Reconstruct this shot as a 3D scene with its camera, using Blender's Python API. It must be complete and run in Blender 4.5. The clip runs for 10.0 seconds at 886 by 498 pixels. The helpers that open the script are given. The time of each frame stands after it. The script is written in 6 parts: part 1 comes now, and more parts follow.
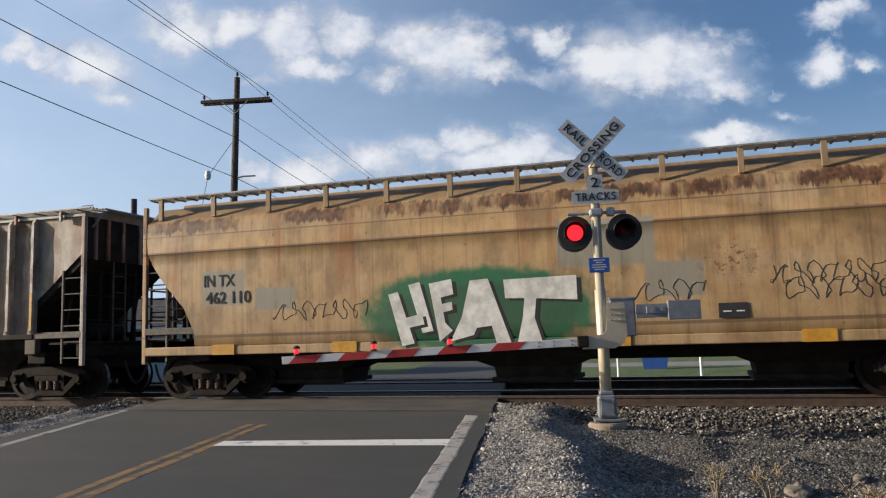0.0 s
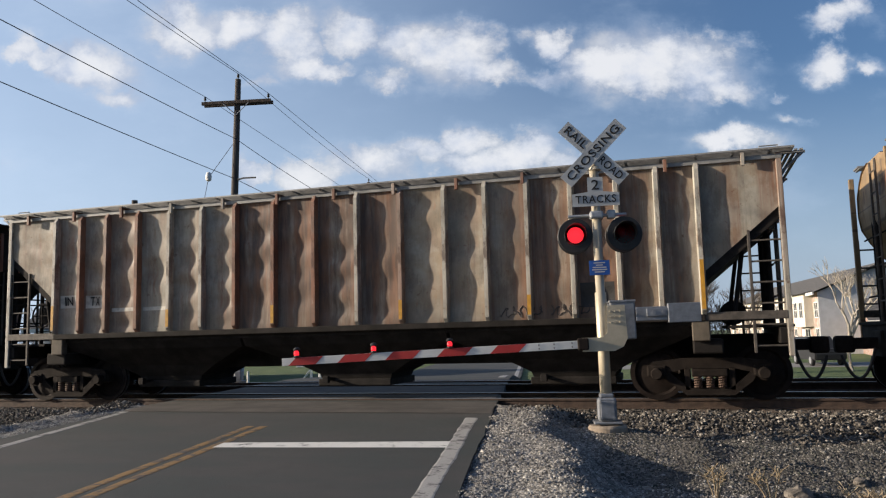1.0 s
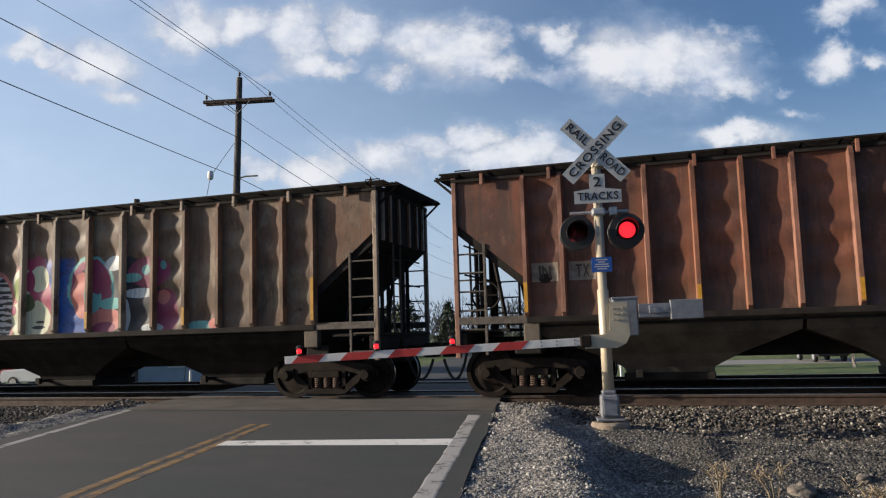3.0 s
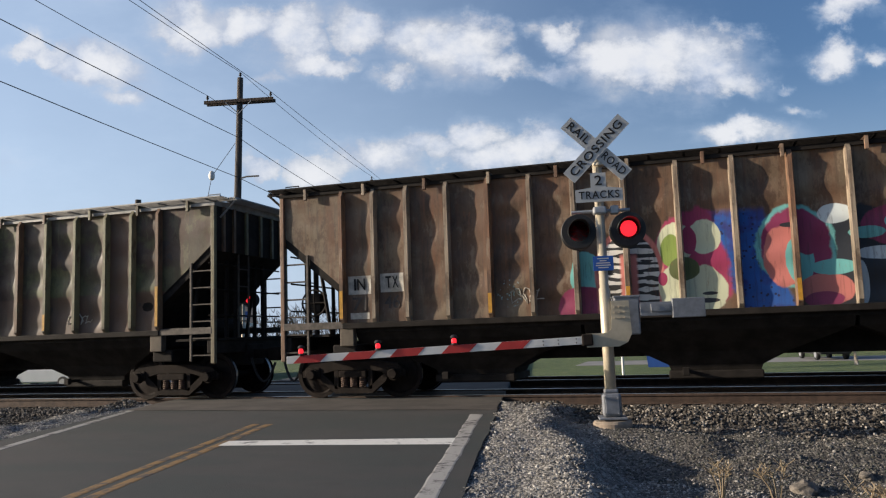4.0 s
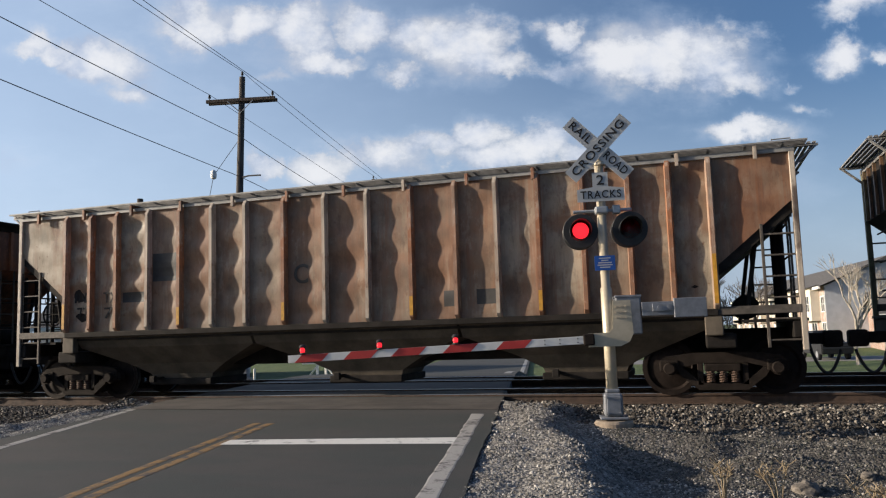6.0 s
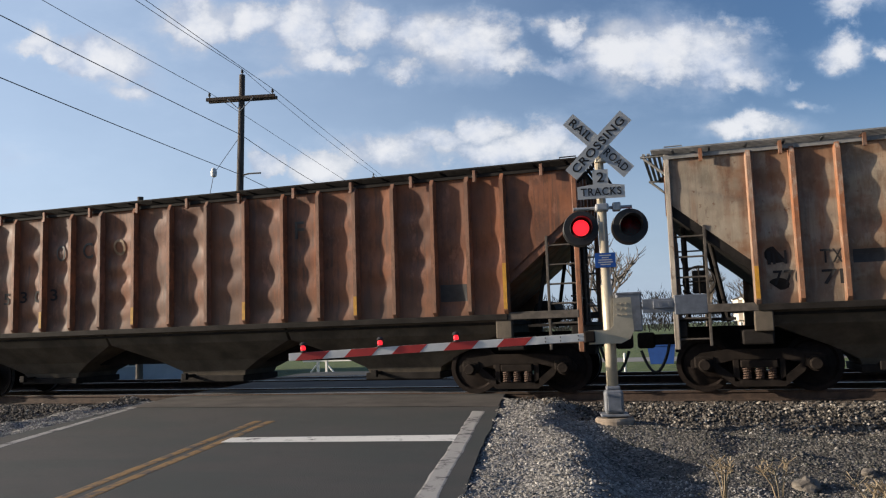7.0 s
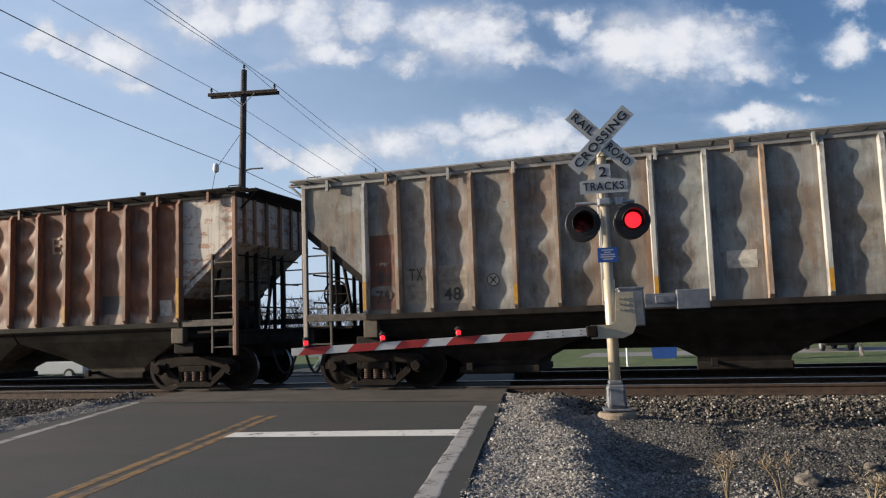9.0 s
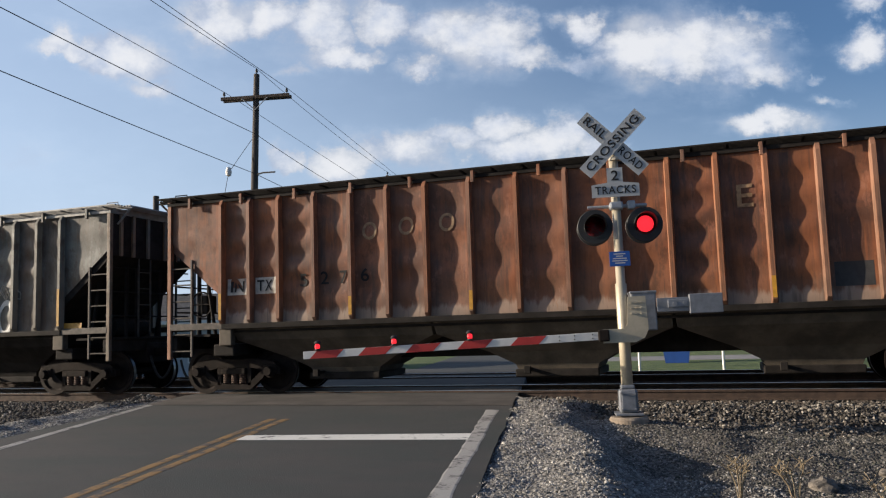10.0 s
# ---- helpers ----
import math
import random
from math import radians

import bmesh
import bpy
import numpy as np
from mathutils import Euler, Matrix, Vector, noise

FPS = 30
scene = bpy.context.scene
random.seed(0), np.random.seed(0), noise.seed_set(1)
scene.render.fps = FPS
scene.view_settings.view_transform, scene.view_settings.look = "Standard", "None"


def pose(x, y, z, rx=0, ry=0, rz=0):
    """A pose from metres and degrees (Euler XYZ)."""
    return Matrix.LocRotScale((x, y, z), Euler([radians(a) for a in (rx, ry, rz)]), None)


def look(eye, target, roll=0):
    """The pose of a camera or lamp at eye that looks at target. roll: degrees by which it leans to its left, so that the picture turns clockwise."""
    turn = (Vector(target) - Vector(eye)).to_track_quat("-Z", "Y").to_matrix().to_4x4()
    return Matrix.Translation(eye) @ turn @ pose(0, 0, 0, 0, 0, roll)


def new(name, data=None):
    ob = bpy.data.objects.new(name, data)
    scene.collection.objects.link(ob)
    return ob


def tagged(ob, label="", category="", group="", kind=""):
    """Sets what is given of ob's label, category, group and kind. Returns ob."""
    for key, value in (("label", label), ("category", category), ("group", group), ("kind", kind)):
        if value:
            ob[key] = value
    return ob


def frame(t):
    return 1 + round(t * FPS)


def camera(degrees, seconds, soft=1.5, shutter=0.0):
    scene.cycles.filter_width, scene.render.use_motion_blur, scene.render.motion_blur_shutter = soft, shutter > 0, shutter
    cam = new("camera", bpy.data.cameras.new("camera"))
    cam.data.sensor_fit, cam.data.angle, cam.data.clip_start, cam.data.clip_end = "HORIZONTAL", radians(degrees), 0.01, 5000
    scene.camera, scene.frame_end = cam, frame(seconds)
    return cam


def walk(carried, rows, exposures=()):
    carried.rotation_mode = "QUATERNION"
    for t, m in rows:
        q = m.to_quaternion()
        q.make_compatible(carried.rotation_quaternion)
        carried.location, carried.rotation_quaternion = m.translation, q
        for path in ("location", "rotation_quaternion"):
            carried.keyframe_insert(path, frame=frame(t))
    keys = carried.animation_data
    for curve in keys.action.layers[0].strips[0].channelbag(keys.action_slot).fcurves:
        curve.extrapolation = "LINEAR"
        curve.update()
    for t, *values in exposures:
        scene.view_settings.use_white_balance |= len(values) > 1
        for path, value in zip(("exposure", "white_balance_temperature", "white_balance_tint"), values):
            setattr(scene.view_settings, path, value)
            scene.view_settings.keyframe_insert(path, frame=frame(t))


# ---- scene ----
cam = camera(59.0, 10.0, soft=1.2)
EYE = (1.326, -11.883, 1.412)
PATH = [
    (0.0, pose(*EYE, 96.214, 1.625, 17.533)),
    (0.5, pose(*EYE, 96.238, 1.535, 17.560)),
    (1.0, pose(*EYE, 96.371, 1.469, 17.542)),
    (1.5, pose(*EYE, 96.312, 1.538, 17.333)),
    (2.0, pose(*EYE, 96.096, 1.602, 17.410)),
    (2.5, pose(*EYE, 96.200, 1.564, 17.630)),
    (4.0, pose(*EYE, 96.153, 1.900, 17.844)),
    (4.5, pose(*EYE, 96.159, 1.894, 17.928)),
    (5.0, pose(*EYE, 96.203, 1.774, 17.946)),
    (5.5, pose(*EYE, 96.188, 1.761, 17.942)),
    (7.0, pose(*EYE, 95.935, 1.909, 17.995)),
    (7.5, pose(*EYE, 95.858, 1.777, 18.114)),
    (8.0, pose(*EYE, 95.625, 1.732, 17.958)),
    (8.5, pose(*EYE, 95.543, 1.887, 17.582)),
    (9.0, pose(*EYE, 95.569, 1.989, 18.171)),
    (9.5, pose(*EYE, 95.714, 1.783, 18.944)),
    (10.0, pose(*EYE, 95.866, 1.839, 19.000)),
    ]
walk(cam, PATH, [(0.0, 0.62, 6000, 10.5), (10.0, 0.62, 6000, 10.5)])

# ---- world and light ----
SUN_ELEV, SUN_AZ = 15.0, 16.0      # low evening sun, off the train's side plane
sx, sy = -math.cos(radians(SUN_AZ)), -math.sin(radians(SUN_AZ))
world = bpy.data.worlds.new("sky")
scene.world = world
world.use_nodes = True
wn = world.node_tree.nodes
sky = wn.new("ShaderNodeTexSky")
sky.sky_type, sky.sun_disc = "NISHITA", False
sky.sun_elevation = radians(SUN_ELEV)
sky.sun_rotation = math.atan2(sx, sy)
sky.air_density, sky.dust_density, sky.ozone_density = 1.0, 3.6, 3.9
wn["Background"].inputs["Strength"].default_value = 0.09
world.node_tree.links.new(sky.outputs[0], wn["Background"].inputs["Color"])
sun_data = bpy.data.lights.new("sun", "SUN")
sun_data.energy, sun_data.angle, sun_data.color = 5.0, radians(0.5), (1.0, 0.82, 0.60)
sun = new("sun", sun_data)
sun.matrix_world = look((0, 0, 0), (-sx * math.cos(radians(SUN_ELEV)), -sy * math.cos(radians(SUN_ELEV)), -math.sin(radians(SUN_ELEV))))

HALF_POSTS = (.46, 1.37, 2.26, 3.06, 3.85, 4.66, 5.47, 6.16, 6.84)
POST_X = [-v for v in HALF_POSTS[::-1]] + list(HALF_POSTS)    # the side posts along a car


# ---- materials ----
class Nodes:
    """A small builder for procedural materials."""
    def __init__(self, name, rough=0.7, metal=0.0):
        self.m = bpy.data.materials.new(name)
        self.m.use_nodes = True
        self.t = self.m.node_tree
        self.b = self.t.nodes["Principled BSDF"]
        self.b.inputs["Roughness"].default_value = rough
        self.b.inputs["Metallic"].default_value = metal
        self.co = self.n("ShaderNodeTexCoord").outputs["Object"]

    def n(self, kind):
        return self.t.nodes.new(kind)

    def put(self, socket, value):
        if hasattr(value, "is_output"):
            self.t.links.new(value, socket)
        elif isinstance(value, (tuple, list)) and len(value) == 3 and socket.type == "RGBA":
            socket.default_value = (*value, 1)
        else:
            socket.default_value = value

    def scaled(self, s, shift=(0, 0, 0), co=None):
        n = self.n("ShaderNodeMapping")
        self.put(n.inputs["Vector"], co or self.co)
        n.inputs["Scale"].default_value = s if isinstance(s, tuple) else (s, s, s)
        n.inputs["Location"].default_value = shift
        return n.outputs[0]

    def noise(self, s, detail=5, shift=(0, 0, 0), rough=0.6, co=None):
        n = self.n("ShaderNodeTexNoise")
        self.put(n.inputs["Vector"], self.scaled(s, shift, co))
        n.inputs["Scale"].default_value = 1
        n.inputs["Detail"].default_value = detail
        n.inputs["Roughness"].default_value = rough
        return n.outputs[0]

    def voronoi(self, s, out="Distance", shift=(0, 0, 0), co=None):
        n = self.n("ShaderNodeTexVoronoi")
        self.put(n.inputs["Vector"], self.scaled(s, shift, co))
        n.inputs["Scale"].default_value = 1
        return n.outputs[out]

    def step(self, v, lo, hi):
        n = self.n("ShaderNodeMapRange")
        n.interpolation_type = "SMOOTHSTEP"
        self.put(n.inputs["Value"], v)
        n.inputs["From Min"].default_value, n.inputs["From Max"].default_value = lo, hi
        return n.outputs[0]

    def math(self, op, a, b=0.0):
        n = self.n("ShaderNodeMath")
        n.operation = op
        self.put(n.inputs[0], a)
        self.put(n.inputs[1], b)
        return n.outputs[0]

    def axis(self, i):
        n = self.n("ShaderNodeSeparateXYZ")
        self.put(n.inputs[0], self.co)
        return n.outputs[i]

    def mix(self, f, a, b):
        n = self.n("ShaderNodeMix")
        n.data_type = "RGBA"
        self.put(n.inputs["Factor"], f)
        self.put(n.inputs["A"], a)
        self.put(n.inputs["B"], b)
        return n.outputs["Result"]

    def ramp(self, v, stops):
        n = self.n("ShaderNodeValToRGB")
        self.put(n.inputs[0], v)
        e = n.color_ramp.elements
        while len(e) < len(stops):
            e.new(0.5)
        for k, (p, c) in zip(e, stops):
            k.position, k.color = p, (*c, 1)
        return n.outputs[0]

    def random(self):
        return self.n("ShaderNodeObjectInfo").outputs["Random"]

    def island(self):
        return self.n("ShaderNodeNewGeometry").outputs["Random Per Island"]

    def bump(self, h, strength=0.4, dist=0.01):
        n = self.n("ShaderNodeBump")
        n.inputs["Strength"].default_value, n.inputs["Distance"].default_value = strength, dist
        self.put(n.inputs["Height"], h)
        self.put(self.b.inputs["Normal"], n.outputs[0])

    def done(self, colour, rough=None):
        self.put(self.b.inputs["Base Color"], colour)
        if rough is not None:
            self.put(self.b.inputs["Roughness"], rough)
        return self.m


def simple(name, c, rough=0.7, metal=0.0, vary=0.25, scale=6.0, bump=0.2):
    """One surface colour with blotches and grain."""
    k = Nodes(name, rough, metal)
    dark = tuple(v * (1 - vary) for v in c)
    light = tuple(min(1, v * (1 + vary * 0.6)) for v in c)
    big, fine = k.noise(scale, 4), k.noise(scale * 9, 3)
    col = k.mix(k.step(big, 0.3, 0.7), dark, light)
    col = k.mix(k.math("MULTIPLY", k.step(fine, 0.45, 0.75), 0.35), col, dark)
    if bump:
        k.bump(fine, bump, 0.004)
    return k.done(col)


def glow(name, c, power):
    k = Nodes(name, 0.3)
    k.b.inputs["Emission Color"].default_value = (*c, 1)
    k.b.inputs["Emission Strength"].default_value = power
    return k.done(tuple(v * 0.2 for v in c))


def car_paint(name, base, second, rust=0.5, rust_c=(0.17, 0.06, 0.025), patch=0.5, seed=0.0, mural=None, dust=0.3, scale2=0.9, panels=0.5, post=False, grit=1.0):
    """Old rail-car paint: fading, a second colour in patches, sheets of unlike tone, rust runs from the top, road dirt."""
    k = Nodes(name, 0.62)
    sh = (seed * 3.1, seed, seed * 1.7)
    z = k.axis(2)
    blot = k.noise((0.55, 0.55, scale2), 5, sh)
    col = k.mix(k.step(blot, 0.62 - patch * 0.4, 0.74 - patch * 0.4), base, second)
    if post:
        col = k.mix(k.step(k.random(), 0.45, 0.62), tuple(min(1, v * 1.25 + 0.03) for v in base), tuple(v * 1.3 for v in rust_c))
    else:
        w = k.n("ShaderNodeTexWhiteNoise")
        w.noise_dimensions = "1D"
        along, count = k.axis(0), seed * 11
        for px in POST_X:
            count = k.math("ADD", k.math("GREATER_THAN", along, px), count)
        k.put(w.inputs["W"], count)
        tone = k.math("MULTIPLY", k.step(w.outputs["Value"], 0.35, 0.95), panels)
        col = k.mix(tone, col, tuple(0.5 * (u + v) for u, v in zip(second, rust_c)))
    fade = k.noise((2.2, 2.2, 1.2), 6, sh)
    col = k.mix(k.math("MULTIPLY", k.step(fade, 0.42, 0.66), 0.6), col, tuple(v * 0.42 for v in base))
    mott = k.noise((3.6, 3.6, 1.7), 9, (seed * 2.3, 1.0, seed), 0.72)
    col = k.mix(k.math("MULTIPLY", k.step(mott, 0.50, 0.62), 0.7 * grit), col, tuple(v * 0.28 for v in rust_c))
    col = k.mix(k.math("MULTIPLY", k.step(mott, 0.45, 0.36), 0.5 * grit), col, tuple(min(1, v * 1.25 + 0.035) for v in base))
    wide = k.step(k.noise((2.4, 2.4, 0.10), 4, sh, 0.6), 0.50 - rust * 0.08, 0.72)
    col = k.mix(k.math("MULTIPLY", wide, 0.4 + rust * 0.5), col, tuple(v * 0.9 for v in rust_c))
    streak = k.noise((7.0, 7.0, 0.22), 6, sh, 0.65)
    run = k.math("MULTIPLY", k.step(streak, 0.60 - rust * 0.25, 0.78 - rust * 0.2), k.step(k.noise((0.9, 0.9, 0.7), 4, sh), 0.5 - rust * 0.25, 0.75 - rust * 0.2))
    col = k.mix(k.math("MULTIPLY", run, 0.85), col, rust_c)
    pale = k.step(k.noise((6.0, 6.0, 0.35), 6, (seed, 4.0, 2.0)), 0.60, 0.78)
    col = k.mix(k.math("MULTIPLY", pale, 0.35), col, tuple(min(1, v * 1.5 + 0.05) for v in base))
    spots = k.step(k.noise(9.0, 5, sh), 0.66 - rust * 0.08, 0.74)
    col = k.mix(k.math("MULTIPLY", spots, 0.7), col, tuple(v * 0.6 for v in rust_c))
    if mural:
        col = mural(k, col)
    grime = k.math("MULTIPLY", k.step(k.math("ADD", k.math("MULTIPLY", z, -1.0), k.noise((1.2, 1.2, 0.5), 4, sh)), -1.9, -0.9), dust)
    col = k.mix(grime, col, (0.12, 0.09, 0.06))
    thin = k.step(k.noise((14.0, 14.0, 0.5), 6, sh, 0.7), 0.52, 0.66)
    col = k.mix(k.math("MULTIPLY", thin, 0.42 * max(0.5, grit)), col, (0.035, 0.026, 0.02))
    soot = k.math("MULTIPLY", k.step(k.noise((3.2, 3.2, 0.16), 5, (seed, 9.0, 1.0), 0.65), 0.54, 0.66), k.step(k.noise((1.1, 1.1, 0.9), 3, (2.0, seed, 5.0)), 0.42, 0.62))
    col = k.mix(k.math("MULTIPLY", soot, 0.6 * max(0.4, grit)), col, (0.03, 0.024, 0.02))
    orange = k.math("MULTIPLY", k.step(k.noise((10.0, 10.0, 2.2), 7, (7.0, seed, 3.0), 0.75), 0.60, 0.68), 0.75 * max(0.3, rust))
    col = k.mix(orange, col, (0.26, 0.105, 0.035))
    k.bump(k.math("ADD", k.noise(14.0, 4), k.math("MULTIPLY", run, 0.4)), 0.25, 0.006)
    return k.done(col, k.ramp(k.noise(3.0, 3), [(0.3, (0.45,) * 3), (0.7, (0.75,) * 3)]))


def ellipse(k, x, z, w, h, lo=1.1, hi=0.9, wob=0.0, ws=3.0):
    """A soft-edged spot on a car's side, by place along it and height."""
    u = k.math("DIVIDE", k.math("SUBTRACT", k.axis(0), x), w)
    v = k.math("DIVIDE", k.math("SUBTRACT", k.axis(2), z), h)
    d = k.math("SQRT", k.math("ADD", k.math("MULTIPLY", u, u), k.math("MULTIPLY", v, v)))
    if wob:
        d = k.math("ADD", d, k.math("MULTIPLY", k.math("SUBTRACT", k.noise(ws, 4), 0.5), wob))
    return k.step(d, lo, hi)


def between(k, v, a, b, soft):
    return k.math("MULTIPLY", k.step(v, a - soft, a + soft), k.step(v, b + soft, b - soft))


def cream_mural(k, col):
    """Rust under the roof seam with long runs, primer patches, and the green cloud of a graffito."""
    x, z = k.axis(0), k.axis(2)
    edge = k.math("ADD", z, k.math("MULTIPLY", k.math("SUBTRACT", k.noise((5.0, 1, 0.8), 8, rough=0.75), 0.5), 0.6))
    band = k.math("MULTIPLY", between(k, edge, 3.50, 3.76, 0.04), k.step(k.noise((1.1, 1, 0.2), 5, (3, 0, 0), .7), 0.42, 0.56))
    drips = k.math("MULTIPLY", k.step(k.noise((3.0, 1, 0.12), 5, (1, 0, 0), 0.6), 0.54, 0.70), between(k, z, 2.3, 3.75, 0.7))
    col = k.mix(k.math("MULTIPLY", drips, 0.85), col, (0.26, 0.10, 0.03))
    col = k.mix(k.math("MULTIPLY", k.step(z, 3.72, 3.86), 0.55), col, (0.20, 0.145, 0.085))
    col = k.mix(k.math("MULTIPLY", band, 0.92), col, k.mix(k.step(k.noise(7.0, 5), 0.42, 0.6), (0.035, 0.013, 0.007), (0.12, 0.045, 0.018)))
    seam = k.n("ShaderNodeMath")
    seam.operation = "PINGPONG"
    k.put(seam.inputs[0], x)
    seam.inputs[1].default_value = 0.72
    col = k.mix(k.math("MULTIPLY", k.step(seam.outputs[0], 0.018, 0.004), 0.4), col, (0.13, 0.085, 0.05))
    # dark lengthwise seams; the lowest line is painted shade at the sill ledge
    for zz, hw in ((3.42, 0.012), (3.07, 0.028), (1.30, 0.03)):
        col = k.mix(k.math("MULTIPLY", between(k, z, zz - hw, zz + hw, 0.008), 0.75), col, (0.12, 0.075, 0.045))
    for px, pz, w, h in ((-6.2, 2.28, 0.50, 0.36), (-5.0, 2.02, 0.45, 0.22), (1.55, 2.75, 0.85, 0.42), (2.7, 2.05, 0.48, 0.30)):
        m = k.math("MULTIPLY", between(k, x, px - w, px + w, 0.03), between(k, z, pz - h, pz + h, 0.03))
        col = k.mix(k.math("MULTIPLY", m, 0.9), col, (0.225, 0.215, 0.175))
    rash = k.math("MULTIPLY", k.step(k.noise(11.0, 5), 0.54, 0.62), ellipse(k, 3.65, 2.25, 0.55, 0.45, 1.3, 0.4))
    col = k.mix(rash, col, (0.19, 0.07, 0.03))
    col = k.mix(ellipse(k, -.82, 1.62, 2.25, .82, 1.12, 0.86, 0.5, 2.5), col, (0.012, 0.11, 0.045))
    col = k.mix(k.math("MULTIPLY", ellipse(k, -.82, 1.60, 1.9, .55, 1.1, 0.8, 0.4, 4.0), 0.6), col, (0.008, 0.05, 0.025))
    return col


def colour_mural(k, col):
    """A spray-painted mural: a zigzag arch, a pale S, a dotted blue field, a great ring and black and maroon masses."""
    x, z = k.axis(0), k.axis(2)

    def spot(c, px, pz, w, h, wob=0.15, ws=3.0):
        return k.mix(ellipse(k, px, pz, w, h, 1.04, 0.96, wob, ws), col, c)
    maroon, salmon, teal, crimson = (0.24, 0.03, 0.09), (0.55, 0.18, 0.15), (0.16, 0.44, 0.42), (0.34, 0.035, 0.10)
    cream_green, black, white = (0.58, 0.60, 0.42), (0.018, 0.022, 0.03), (0.55, 0.60, 0.60)
    for c, px, pz, w, h in ((teal, -2.10, 2.12, .27, .45), (maroon, -2.15, 1.62, .48, .34), (crimson, -.22, 2.30, .72, .90), (black, 2.40, 2.15, .80, .92),
                            (maroon, 2.90, 2.72, .55, .34), (maroon, 3.28, 1.85, .36, .50), (teal, 4.2, 1.50, .36, .14), (salmon, 4.55, 1.56, .16, .12)):
        col = spot(c, px, pz, w, h, .35)
    # dotted blue field
    dots = k.step(k.voronoi((12.0, 0.01, 12.0)), 0.30, 0.2)
    lean = k.math("ADD", x, k.math("MULTIPLY", k.math("SUBTRACT", z, 2.3), 0.25))
    wavy = k.math("ADD", lean, k.math("MULTIPLY", k.math("SUBTRACT", k.noise(2.5, 4), 0.5), 0.4))
    field = k.math("MULTIPLY", between(k, wavy, 0.28, 1.12, 0.05), k.step(z, 3.2, 3.05))
    deep = k.mix(k.step(k.noise(2.0, 3), 0.45, 0.6), (0.02, 0.10, 0.38), (0.03, 0.04, 0.20))
    col = k.mix(field, col, k.mix(dots, deep, (0.015, 0.02, 0.08)))
    # arch filled with black and white zigzags
    zig = k.n("ShaderNodeTexWave")
    k.put(zig.inputs["Vector"], k.scaled((0.5, 0.01, 2.3)))
    zig.bands_direction = "Z"
    zig.inputs["Scale"].default_value, zig.inputs["Distortion"].default_value, zig.inputs["Detail Scale"].default_value = 1.0, 5.0, 4.0
    bw = k.mix(k.step(zig.outputs[1], 0.45, 0.55), (0.02, 0.02, 0.02), (0.62, 0.60, 0.56))
    foot = k.math("MULTIPLY", between(k, x, -1.92, -.78, .02), k.step(z, 2.2, 2.1))
    col = k.mix(k.math("MAXIMUM", foot, ellipse(k, -1.35, 2.15, .60, .80, 1.03, 0.97)), col, salmon)
    foot = k.math("MULTIPLY", between(k, x, -1.86, -.85, .02), k.step(z, 2.2, 2.1))
    col = k.mix(k.math("MAXIMUM", foot, ellipse(k, -1.35, 2.12, .52, .74, 1.03, 0.97)), col, bw)
    col = k.mix(k.math("MULTIPLY", between(k, x, -1.49, -1.20, .03), k.step(z, 2.52, 2.42)), col, salmon)
    # the pale S
    for c, px, pz, w, h in ((cream_green, -.55, 2.62, .30, .36), (cream_green, -.05, 2.72, .26, .30), ((0.22, 0.30, 0.06), -.62, 2.50, .18, .30), (crimson, -.32, 2.66, .13, .24),
                            (cream_green, -.56, 1.86, .30, .42), (cream_green, -.16, 1.80, .44, .42), ((0.10, 0.12, 0.04), -.42, 2.18, .26, .20), (crimson, -.78, 2.02, .08, .12),
                            (black, -.05, 1.62, .18, .04), (black, -.02, 1.74, .12, .03)):
        col = spot(c, px, pz, w, h, .3, 5.0)
    # the ring
    for c, px, pz, w, h in ((teal, 1.36, 2.46, .62, .70), (maroon, 1.37, 2.45, .55, .63), (salmon, 1.16, 2.30, .30, .52), (teal, 1.42, 2.24, .22, .40), (black, 1.40, 2.50, .06, .13),
                            (black, 1.30, 2.82, .16, .04), (maroon, 1.55, 2.60, .24, .30), (salmon, 1.80, 1.72, .42, .26), (maroon, 1.74, 1.56, .30, .13), (teal, 1.92, 2.08, .34, .13),
                            (white, 1.99, 2.96, .26, .17), (white, 2.66, 2.28, .42, .11), (white, 2.32, 1.80, .10, .36), (teal, 2.45, 2.62, .28, .10), (teal, 2.82, 2.77, .11, .11),
                            (salmon, 3.27, 2.17, .14, .16), (teal, 3.25, 2.86, .07, .10), (white, 3.0, 1.52, .28, .10)):
        col = spot(c, px, pz, w, h, .3, 4.0)
    tag = k.math("MULTIPLY", k.step(k.noise(16.0, 2), 0.62, 0.64), ellipse(k, -3.5, 1.9, .25, .25))
    return k.mix(tag, col, (0.3, 0.45, 0.45))


def camo_mural(k, col):
    """A dark brown band along the lower side, and brown sheets."""
    x, z = k.axis(0), k.axis(2)
    line = k.math("ADD", z, k.math("MULTIPLY", k.math("SUBTRACT", k.noise((1.2, 1, 0.3), 3), 0.5), 0.25))
    low = k.math("MULTIPLY", k.step(line, 2.34, 2.28), k.step(x, -1.6, -1.3))
    col = k.mix(k.math("MULTIPLY", low, 0.85), col, (0.085, 0.042, 0.027))
    brown = k.math("MAXIMUM", between(k, x, -1.37, 0.46, 0.02), between(k, x, 5.47, 6.16, 0.02))
    col = k.mix(k.math("MULTIPLY", brown, 0.8), col, (0.10, 0.048, 0.03))
    spots = k.step(k.noise((1.6, 1, 1.6), 2, (5, 0, 2)), 0.64, 0.66)
    return k.mix(k.math("MULTIPLY", spots, 0.85), col, (0.04, 0.03, 0.026))


